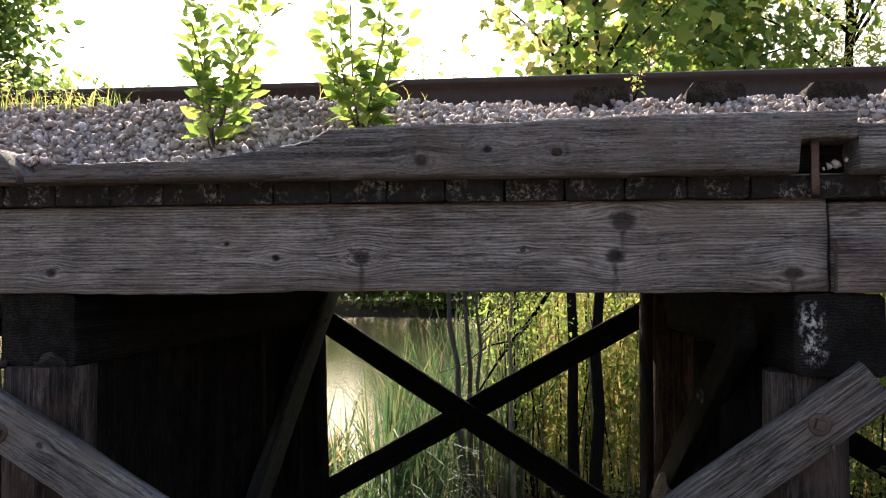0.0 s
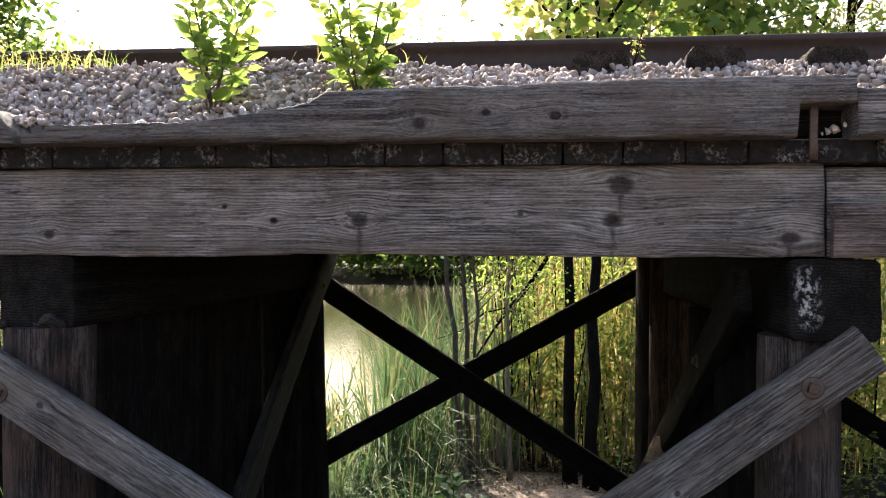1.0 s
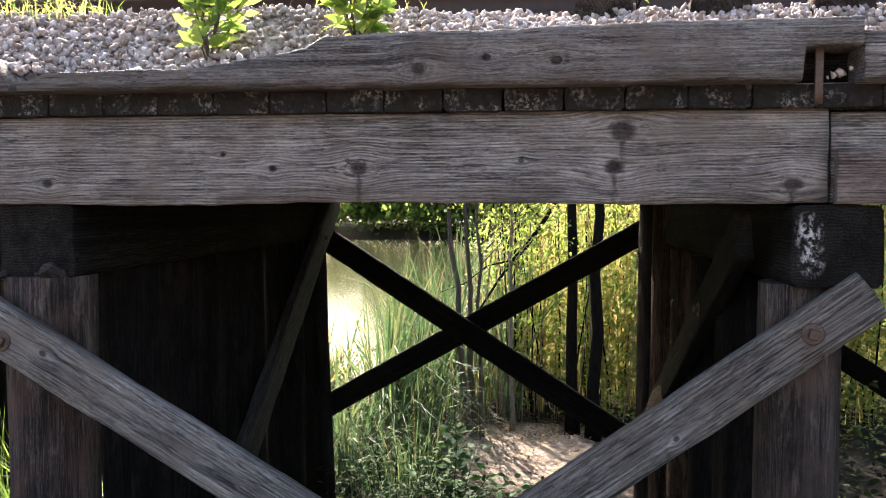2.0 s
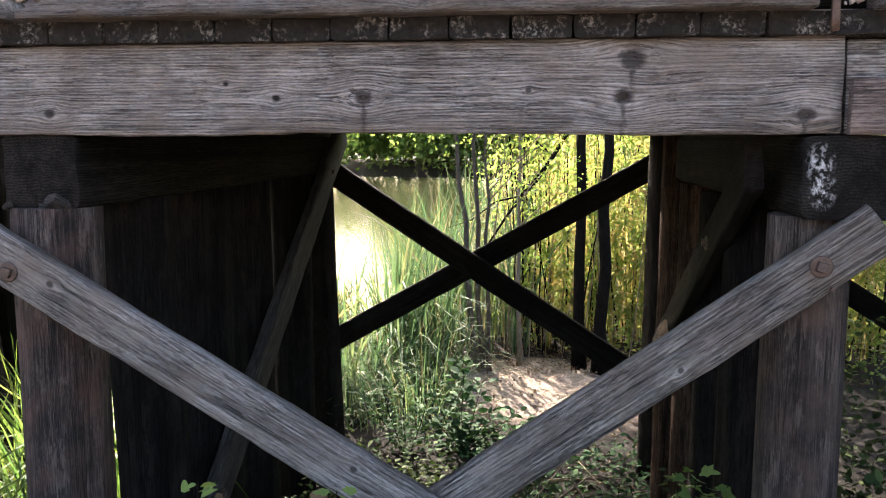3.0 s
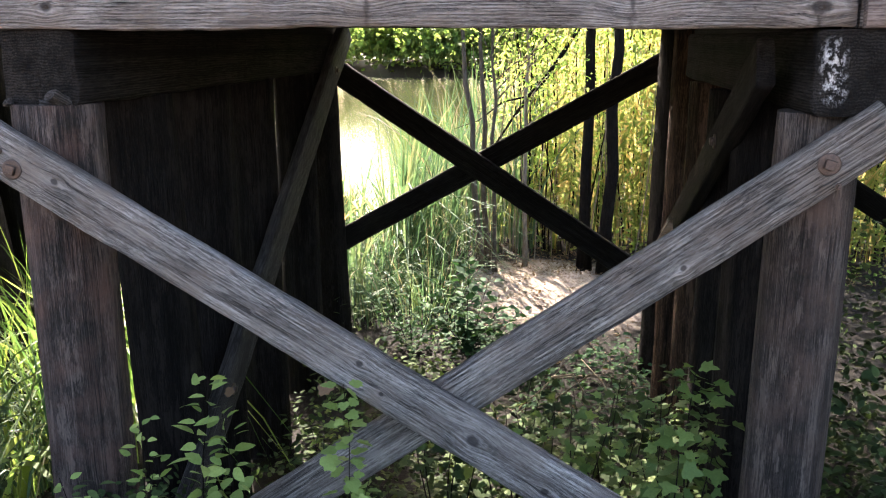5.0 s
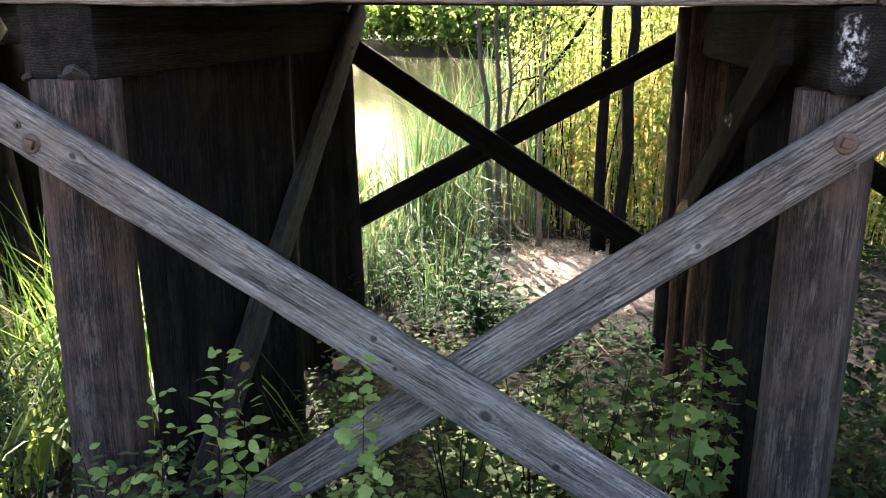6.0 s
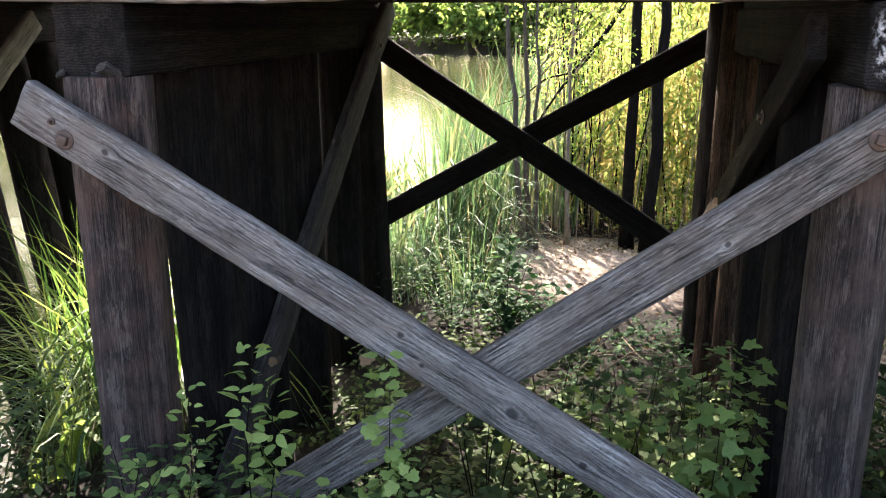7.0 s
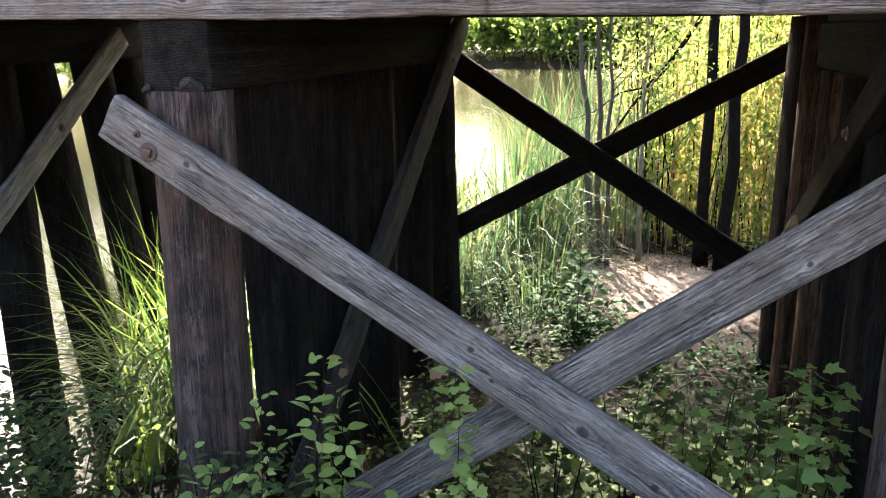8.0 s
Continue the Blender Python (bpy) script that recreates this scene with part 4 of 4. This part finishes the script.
tree(0.95, 11.12, 7.16, 0.085, 26, (3.82, 8.45, 1.93, 0.643, 0.386), 0.193, 1300, MAPLE, M_LEAF_LIME, "slim young tree with large green lobed leaves", 42, 0.35)
tree(1.78, 11.99, 7.68, 0.045, 22, (3.56, 8.71, 1.673, 0.772, 0.515), 0.18, 1300, MAPLE, M_LEAF, "slim pale-stemmed young tree beside the thicket", 43, 0.35, M_TWIG)
# unseen crowns of the next two are enlarged and shifted to cast shade
tree(-0.66, 10.99, 4.5, 0.044, 22, (2.7, 4.6, 1.7, -0.9, 1.0), 0.08, 4600, OVATE, M_LEAF_LIME, "thin leaning sapling at the edge of the reeds", 44, 0.34, M_STEM, bow=0.03, lean=(-0.60, 0.1))
tree(-0.60, 11.09, 4.4, 0.039, 20, (2.6, 4.5, 1.7, -0.8, 0.5), 0.08, 4200, OVATE, M_LEAF_LIME, "thin sapling rising beside its twin at the sand", 45, 0.34, M_STEM, bow=0.03, lean=(-0.24, 0.1))
tree(-0.50, 11.03, 4.0, 0.031, 14, (1.7, 3.9, 1.0, 0.1, 0.3), 0.06, 1400, OVATE, M_LEAF_LIME, "thin upright sapling rooted in the sand", 52, 0.3, M_STEM, bow=0.03, lean=(-0.08, 0.1))
tree(-0.11, 11.28, 4.2, 0.033, 18, (1.3, 4.2, 1.2, 0.3, 0.6), 0.06, 2400, OVATE, M_LEAF_LIME, "thin pale sapling in the thicket", 46, 0.34, M_TWIG)
tree(3.14, 13.41, 8.45, 0.09, 30, (3.82, 9.74, 2.059, 0.0, 0.386), 0.167, 3600, MAPLE, M_LEAF_LIME, "dense green broadleaf tree behind the track", 47, 0.65)
tree(5.26, 14.18, 9.09, 0.129, 40, (2.01, 10.38, 2.445, 0.0, 0.386), 0.122, 24000, LEAFLET, M_LEAF_YELLOW, "dense tree with fine narrow leaves behind the track", 48, 0.7)
tree(9.7, 14.82, 10.38, 0.154, 40, (1.37, 11.67, 3.604, 0.0, 0.0), 0.116, 14000, LANCE, M_LEAF, "dense tree with fine narrow leaves behind the track", 49, 0.55)
tree(2.88, 15.21, 7.81, 0.09, 30, (4.07, 8.45, 2.317, 0.0, 0.515), 0.154, 3200, MAPLE, M_LEAF_YELLOW, "yellowing broadleaf tree in the thicket", 50, 0.5)
tree(-13.6, 19.0, 9.6, 0.16, 30, (2.0, 10.0, 2.0, -0.3, 0), 0.30, 9000, OVATE, M_LEAF, "dark broadleaf tree on the pond bank", 51, 0.8)


# distant woods across the pond
def woods(name, az0, az1, dist, height, count, leaf, seed, material, label):
    gg = np.random.default_rng(seed)
    P, S = [], []
    for k in range(count):
        a = radians(az0 + (az1 - az0) * (k + gg.uniform(-0.4, 0.4)) / count)
        d = dist + gg.uniform(-4, 12)
        h = height * gg.uniform(0.7, 1.1)
        m = 2200
        u = np.clip(gg.normal(0, 1, (m, 3)), -1.7, 1.7) * np.array([2.6, 2.6, h * 0.25])
        c = np.array([math.sin(a) * d, math.cos(a) * d, h * 0.42])
        q = c[None] + u
        q[:, 2] = np.where(q[:, 2] < 0.0, gg.uniform(-1.2, 2.5, m), np.minimum(q[:, 2], h * 1.05))
        P.append(q)
        S.append(leaf * gg.uniform(0.6, 1.3, m))
    P = np.concatenate(P)
    d = gg.normal(0, 1, P.shape)
    ob = new(name, leaves_mesh(name, P, d, np.concatenate(S), DIAMOND, material, tilt=1.0, seed=seed))
    return tagged(ob, label, "woods", kind="stuff")


# bright lime leaf on the woods, its paleness standing in for haze
woods("far_woods", -75, -22, 86, 24.0, 38, 0.75, 62, M_LEAF_LIME, "distant line of tall broadleaf trees across the pond")
woods("far_woods", -9.5, -4.5, 88, 23.5, 5, 0.7, 63, M_LEAF_LIME, "tops of distant broadleaf trees across the pond")
woods("far_woods", -21, 60, 86, 9.0, 54, 0.6, 61, M_LEAF_LIME, "distant line of broadleaf trees across the pond")

# reeds along the bank


def reed_bed(name, n, xs, ys, h, w, seed, material, label, droop=0.45, lean=(0, 0, 0), keep=None, category="reeds"):
    gg = np.random.default_rng(seed)
    x, y = gg.uniform(*xs, n), gg.uniform(*ys, n)
    if keep is not None:
        ok = keep(x, y)
        x, y = x[ok], y[ok]
    n = len(x)
    z = np.maximum(ground_z(x, y), WATER_Z - 0.3) - 0.03
    hh = gg.uniform(h[0], h[1], n)
    ob = new(name, blades_mesh(name, np.stack([x, y, z], -1), hh, gg.uniform(w[0], w[1], n), lean, material, seed, 6, droop))
    return tagged(ob, label, category, kind="stuff")


reed_bed("reeds", 620, (-2.27, 0.05), (10.71, 15.47), (1.544, 3.217), (0.018, 0.039), 72, M_REED, "tall green reeds along the pond edge", 0.55, keep=lambda x, y: (x > 0.29 - y * 0.185) & ((y > 11.7) | (x < -0.9)))
reed_bed("reeds", 300, (-3.04, -1.5), (10.45, 12.38), (1.9, 3.0), (0.021, 0.046), 70, M_REED, "broad arching reeds in front of the bright water", 0.9)
reed_bed("reeds", 520, (-3.04, -1.11), (9.93, 11.86), (0.643, 1.737), (0.015, 0.033), 73, M_REED, "shorter green reeds beside the trestle pile", 0.95)
reed_bed("reeds", 500, (-4.2, -2.91), (10.58, 12.89), (2.059, 3.089), (0.015, 0.026), 78, M_STRAW, "dry brown reeds behind the trestle", 0.5)
reed_bed("reeds", 10, (-3.45, -3.2), (4.5, 4.9), (0.9, 1.35), (0.06, 0.09), 79, M_LEAF_LIME, "few broad sunlit leaf blades beside the pile", 1.0)
reed_bed("reeds", 300, (-4.0, -3.15), (5.2, 6.7), (1.8, 2.8), (0.014, 0.030), 74, M_LEAF, "clump of arching reeds in the shallow water", 1.1, lean=(-0.15, -0.2, 0))
reed_bed("reeds", 90, (-3.05, -2.45), (4.9, 5.9), (1.2, 2.0), (0.012, 0.024), 67, M_LEAF, "green reeds glimpsed between two posts", 0.6)
reed_bed("reeds", 120, (-3.6, -3.0), (4.6, 5.6), (0.9, 1.7), (0.010, 0.020), 68, M_REED, "thin drooping reeds at the water's edge", 1.3, lean=(-0.3, -0.1, 0))
reed_bed("reeds", 160, (-2.91, -1.63), (9.03, 10.19), (0.772, 1.287), (0.013, 0.026), 75, M_REED, "grass clump at the foot of the far pile", 1.0)
reed_bed("reeds", 26, (-2.22, -1.83), (8.52, 9.16), (1.158, 2.252), (0.023, 0.044), 69, M_REED, "few tall blades growing against the pile", 0.5)
reed_bed("cane_thicket", 800, (-0.85, 5.71), (12.38, 14.44), (2.059, 4.247), (0.009, 0.018), 76, M_STRAW, "thicket of straw-coloured canes", 0.25, category="canes")
reed_bed("cane_thicket", 380, (-0.73, 5.71), (12.12, 14.44), (1.287, 3.99), (0.015, 0.033), 77, M_LEAF_YELLOW, "thicket of yellow-green cane leaves", 0.9, category="canes")


def leafy_canes(n, xs, ys, h, leaf, per, seed, material, label):
    """Upright canes hung with narrow drooping leaves; the leaves of all of them."""
    gg = np.random.default_rng(seed)
    P, D, S = [], [], []
    for k in range(n):
        x, y = gg.uniform(*xs), gg.uniform(*ys)
        z, hh = float(ground_z(x, y)), gg.uniform(*h)
        m = int(per * hh)
        f = gg.uniform(0.12, 1.0, m)
        a = gg.uniform(0, 2 * np.pi, m)
        sway = gg.normal(0, 0.08, 2)
        P.append(np.stack([x + sway[0] * hh * f + 0.03 * np.cos(a), y + sway[1] * hh * f + 0.03 * np.sin(a), z + hh * f], -1))
        D.append(np.stack([np.cos(a), np.sin(a), gg.normal(-0.75, 0.6, m)], -1))
        S.append(leaf * gg.uniform(0.5, 1.25, m))
    ob = new("cane_leaves", leaves_mesh("cane_leaves", np.concatenate(P), np.concatenate(D), np.concatenate(S), LEAFLET, material, tilt=0.9, seed=seed))
    return tagged(ob, label, "canes", kind="stuff")


leafy_canes(95, (0.2, 5.6), (11.9, 13.2), (2.2, 4.2), 0.15, 30, 113, M_LEAF_YELLOW, "narrow yellow-green leaves hanging on upright canes")
leafy_canes(45, (-0.5, 5.0), (11.9, 13.6), (2.0, 4.0), 0.14, 30, 114, M_LEAF_LIME, "narrow green leaves hanging on upright canes")


def leaf_scatter(name, n, xs, ys, zs, leaf, outline, material, seed, label, category="undergrowth", keep=None, up=0.2, tilt=0.5):
    gg = np.random.default_rng(seed)
    x, y = gg.uniform(*xs, n), gg.uniform(*ys, n)
    f = gg.uniform(0, 1, n) ** 1.3
    clump = np.array([0.5 + 0.5 * wob((a, b, 0.0), 1.6, seed) for a, b in zip(x, y)])
    z = ground_z(x, y) + zs[0] + (zs[1] - zs[0]) * f * (0.35 + 0.9 * clump)
    p = np.stack([x, y, z], -1)
    d = gg.normal(0, 1, (n, 3))
    d[:, 2] = d[:, 2] * 0.35 + up
    if keep is not None:
        ok = keep(x, y, z)
        p, d = p[ok], d[ok]
    ob = new(name, leaves_mesh(name, p, d, leaf * gg.uniform(0.5, 1.2, len(p)), outline, material, tilt=tilt, seed=seed))
    return tagged(ob, label, category, kind="stuff")


leaf_scatter("undergrowth", 3400, (-0.08, 6.35), (11.86, 14.18), (0.0, 3.861), 0.071, OVATE, M_LEAF_YELLOW, 81, "sunlit yellow-green brush in the thicket")
leaf_scatter("undergrowth", 2600, (-0.85, 4.04), (11.61, 13.41), (1.287, 4.118), 0.071, OVATE, M_LEAF_LIME, 89, "pale green leafy twigs among the canes")
leaf_scatter("undergrowth", 5000, (1.08, 6.35), (10.71, 14.18), (0.0, 1.158), 0.077, OVATE, M_LEAF_LIME, 82, "low leafy brush beside the sand")
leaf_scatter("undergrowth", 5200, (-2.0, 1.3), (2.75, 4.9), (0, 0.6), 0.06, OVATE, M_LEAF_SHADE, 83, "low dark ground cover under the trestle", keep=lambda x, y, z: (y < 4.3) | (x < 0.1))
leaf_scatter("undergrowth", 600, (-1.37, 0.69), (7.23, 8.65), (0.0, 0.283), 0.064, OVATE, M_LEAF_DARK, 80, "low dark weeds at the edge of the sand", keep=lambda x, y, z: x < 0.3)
# dark leaves added to cover sunlit soil that should lie in shade
leaf_scatter("undergrowth", 1700, (-1.65, -0.5), (4.8, 7.2), (0, 0.5), 0.07, OVATE, M_LEAF_SHADE, 129, "dark leafy weeds added over bright soil between the piles")
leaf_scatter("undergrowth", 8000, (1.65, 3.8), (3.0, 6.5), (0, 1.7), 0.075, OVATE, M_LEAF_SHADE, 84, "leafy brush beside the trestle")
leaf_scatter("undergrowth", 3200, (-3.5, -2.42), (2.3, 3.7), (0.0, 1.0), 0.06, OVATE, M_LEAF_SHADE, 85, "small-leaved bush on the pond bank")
# weeds and litter added here to darken the hollow in place of shade
leaf_scatter("undergrowth", 1100, (0.0, 1.25), (5.8, 8.3), (0, 0.3), 0.07, OVATE, M_LEAF_DARK, 127, "dark weeds added in the hollow, standing in for its shade")
leaf_scatter("leaf_litter", 350, (-0.2, 2.2), (5.6, 8.6), (0.0, 0.04), 0.07, LEAFLET, M_DRY, 128, "dark fallen leaves under the trestle", "leaf litter", up=0.05, tilt=0.4)
leaf_scatter("leaf_litter", 1300, (-1.37, 3.01), (8.52, 11.09), (0.0, 0.019), 0.058, OVATE, M_DRY, 86, "scattered dry fallen leaves on sand", "leaf litter", up=0.0, tilt=0.25)

leaf_scatter("leaf_litter", 3000, (-1.63, 4.29), (10.77, 12.51), (0.0, 0.064), 0.077, LEAFLET, M_DRY, 125, "brown fallen leaves under the thicket", "leaf litter", up=0.05, tilt=0.4)

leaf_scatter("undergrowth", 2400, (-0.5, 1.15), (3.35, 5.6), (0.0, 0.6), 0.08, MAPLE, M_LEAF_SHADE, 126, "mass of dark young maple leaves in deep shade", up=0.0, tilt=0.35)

# plants in front of and between the braces
sapling("maple_sapling", 0.92, 3.62, -0.45, [(0.02, 0, 1.0), (-0.12, 0.05, 0.8), (0.12, -0.05, 0.75), (-0.05, -0.12, 0.6), (0.1, 0.1, 0.9), (-0.2, 0.0, 0.5)], MAPLE, M_LEAF_MAPLE, 0.105, 36,
        "young maple with broad green lobed leaves", "sapling", 91, hang=-0.25, tilt=0.45, spread_r=0.09)
sapling("maple_sapling", 0.55, 3.78, -0.45, [(0.05, 0, 0.75), (-0.15, 0.05, 0.65), (0.15, -0.05, 0.55), (-0.25, -0.1, 0.45)], MAPLE, M_LEAF_MAPLE, 0.085, 36,
        "low young maple in the shade of the trestle", "sapling", 92, hang=-0.25, tilt=0.45, spread_r=0.09)
sapling("maple_sapling", 0.22, 3.95, -0.45, [(0.1, 0, 0.6), (-0.1, 0.05, 0.55), (0.22, -0.05, 0.45), (-0.25, -0.1, 0.4)], MAPLE, M_LEAF_MAPLE, 0.075, 36,
        "low young maple in the shade of the trestle", "sapling", 93, hang=-0.25, tilt=0.45, spread_r=0.09)
sapling("vine", -0.50, 2.92, -0.40, [(0.0, 0, 1.05), (0.10, -0.02, 0.66), (-0.10, 0.02, 0.50), (-0.26, 0.0, 0.44), (0.18, -0.05, 0.5)], LOBED, M_LEAF_VINE, 0.078, 58,
        "upright vine with small pale green lobed leaves", "vine", 94, hang=-0.3, tilt=0.5, stem_r=0.004)
sapling("shrub", -1.12, 2.98, -0.40, [(0.05, 0, 1.03), (0.09, 0.02, 0.86)], OVATE, M_LEAF_VINE, 0.105, 46,
        "leafy shoot with pointed oval green leaves", "shrub", 95, hang=0.1, tilt=0.6, stem_r=0.005)
sapling("shrub", -1.36, 2.95, -0.35, [(0.0, 0, 0.80), (0.05, 0.0, 0.60)], OVATE, M_LEAF_VINE, 0.075, 34, "slender shoot with paired oval leaves", "shrub", 96, hang=0.1, tilt=0.5, stem_r=0.004)
sapling("shrub", -1.60, 2.85, -0.35, [(-0.08, 0, 0.55), (0.06, 0.0, 0.50), (0.14, 0, 0.42)], OVATE, M_LEAF_VINE, 0.10, 22, "low shoot with pointed oval leaves", "shrub", 97, hang=0.2, tilt=0.5, stem_r=0.004)
sapling("shrub", -0.92, 4.15, -0.42, [(0.0, 0, 0.42), (0.08, 0.0, 0.36), (-0.1, 0, 0.3)], OVATE, M_LEAF_LIME, 0.05, 60, "sunlit yellow-green shrub under the trestle", "shrub", 98, hang=0.2, stem_r=0.004)
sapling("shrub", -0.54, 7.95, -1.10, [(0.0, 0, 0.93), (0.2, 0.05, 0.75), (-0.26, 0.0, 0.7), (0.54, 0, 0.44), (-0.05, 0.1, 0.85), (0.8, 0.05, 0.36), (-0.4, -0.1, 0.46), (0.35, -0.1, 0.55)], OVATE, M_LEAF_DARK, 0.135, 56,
        "leafy shrub in front of the sand, darkened as if shaded", "shrub", 99, start=0.1, hang=0.1, spread_r=0.08)
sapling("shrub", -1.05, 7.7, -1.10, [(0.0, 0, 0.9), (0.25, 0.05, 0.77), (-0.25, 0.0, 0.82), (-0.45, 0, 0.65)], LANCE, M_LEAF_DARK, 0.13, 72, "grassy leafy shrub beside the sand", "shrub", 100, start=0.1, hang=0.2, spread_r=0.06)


def canes(name, n, xs, ys, h, r, seed, material, label):
    """Thin upright woody stalks, joined."""
    gg = np.random.default_rng(seed)
    V, L, T = [], [], []
    sides, rings = 5, 6
    for k in range(n):
        x, y = gg.uniform(*xs), gg.uniform(*ys)
        z = float(ground_z(x, y)) - 0.05
        hh, rr = gg.uniform(*h), gg.uniform(*r)
        lx, ly = gg.normal(0, 0.09), gg.normal(0, 0.09)
        b = len(V)
        for i in range(rings):
            f = i / (rings - 1)
            for j in range(sides):
                a = 2 * math.pi * j / sides
                q = rr * (1 - 0.6 * f)
                V.append((x + lx * hh * f + 0.03 * math.sin(5 * f + k) + q * math.cos(a), y + ly * hh * f + q * math.sin(a), z + hh * f))
        for i in range(rings - 1):
            for j in range(sides):
                L += [b + i * sides + j, b + i * sides + (j + 1) % sides, b + (i + 1) * sides + (j + 1) % sides, b + (i + 1) * sides + j]
    q = len(L) // 4
    ob = new(name, raw_mesh(name, V, L, np.arange(q) * 4, np.full(q, 4), material, True))
    return tagged(ob, label, "canes", kind="stuff")


canes("cane_thicket", 110, (-0.34, 5.07), (11.73, 14.18), (2.574, 4.633), (0.009, 0.023), 111, M_BARK, "thin brown upright stems in the thicket")
canes("cane_thicket", 90, (-0.85, 3.78), (11.48, 14.82), (1.93, 3.861), (0.006, 0.013), 112, M_TWIG, "thin pale upright stems in the thicket")

branch = thing("dead_branch", 0, 0, 0, "bare leaning dead branch in the thicket", "branch")
part("limb", tube_mesh("limb", [(-0.6, 11.61, 0.47), (-0.34, 11.61, 0.88), (-0.12, 11.63, 1.19), (0.07, 11.61, 1.4), (0.3, 11.61, 1.73), (0.5, 11.67, 2.08), (0.56, 11.73, 2.66)], [0.012, 0.018, 0.03, 0.032, 0.03, 0.028, 0.02], M_BARK), branch)
part("twig", tube_mesh("twig", [(-0.12, 11.63, 1.19), (-0.47, 11.61, 1.11), (-0.79, 11.54, 0.86), (-1.11, 11.48, 0.75)], [0.014, 0.011, 0.008, 0.004], M_BARK), branch)
part("twig", tube_mesh("twig", [(0.3, 11.61, 1.73), (0.05, 11.54, 1.95), (-0.34, 11.48, 2.04)], [0.012, 0.009, 0.004], M_BARK), branch)
for k, (p, rr) in enumerate((
        ([(0.3, 6.14, -0.59), (0.46, 6.07, -0.53), (0.56, 5.97, -0.65), (0.72, 5.94, -0.6), (1.01, 5.97, -0.56)], 0.010),
        ([(0.05, 6.33, -0.95), (0.24, 6.2, -0.71), (0.43, 6.14, -0.43)], 0.007),
        ([(0.37, 5.81, -1.05), (0.46, 5.88, -0.75), (0.38, 5.94, -0.5)], 0.008),
        ([(0.11, 5.94, -0.95), (0.56, 6.07, -0.84), (0.88, 6.33, -0.88)], 0.006),
        ([(0.5, 5.69, -1.0), (0.3, 5.81, -0.88), (-0.06, 6.07, -0.82)], 0.007),
        ([(0.35, 6.9, -1.1), (0.62, 6.8, -0.82), (0.95, 6.75, -0.78)], 0.009),
        ([(0.9, 6.4, -1.1), (0.72, 6.6, -0.80), (0.55, 6.9, -0.72)], 0.008),
        ([(0.2, 7.3, -1.1), (0.55, 7.2, -1.0), (1.0, 7.35, -1.04)], 0.012),
        ([(0.05, 6.6, -1.1), (0.35, 6.7, -0.95), (0.6, 6.5, -1.05)], 0.006))):
    tw = new("fallen_branch", tube_mesh("fallen_branch", p, np.linspace(rr, rr * 0.5, len(p)), M_TWIG, 6, k))
    tagged(tw, "pale bare fallen branch under the trestle", "branch", "fallen branches")

leaf_scatter("undergrowth", 1000, (-2.01, -0.66), (7.23, 10.58), (0.0, 0.965), 0.09, LANCE, M_LEAF_SHADE, 87, "leafy weeds at the edge of the sand")
reed_bed("reeds", 520, (-2.27, -0.73), (8.26, 10.71), (0.45, 1.223), (0.008, 0.017), 88, M_REED, "arching grass beside the sand", 1.1)

for px, py, pz, s, a in ((-0.62, 2.99, 0.585, 0.07, 0.4), (-1.42, 4.05, 0.06, 0.06, 1.9)):
    dry = new("dead_leaf", leaves_mesh("dead_leaf", [(0, 0, 0)], [(math.cos(a), 0.2, 0.3)], [s], LOBED, M_DRY, seed=5))
    dry.location = (px, py, pz)
    tagged(dry, "curled orange-brown dead leaf caught on the plants", "leaf", "dead leaves")

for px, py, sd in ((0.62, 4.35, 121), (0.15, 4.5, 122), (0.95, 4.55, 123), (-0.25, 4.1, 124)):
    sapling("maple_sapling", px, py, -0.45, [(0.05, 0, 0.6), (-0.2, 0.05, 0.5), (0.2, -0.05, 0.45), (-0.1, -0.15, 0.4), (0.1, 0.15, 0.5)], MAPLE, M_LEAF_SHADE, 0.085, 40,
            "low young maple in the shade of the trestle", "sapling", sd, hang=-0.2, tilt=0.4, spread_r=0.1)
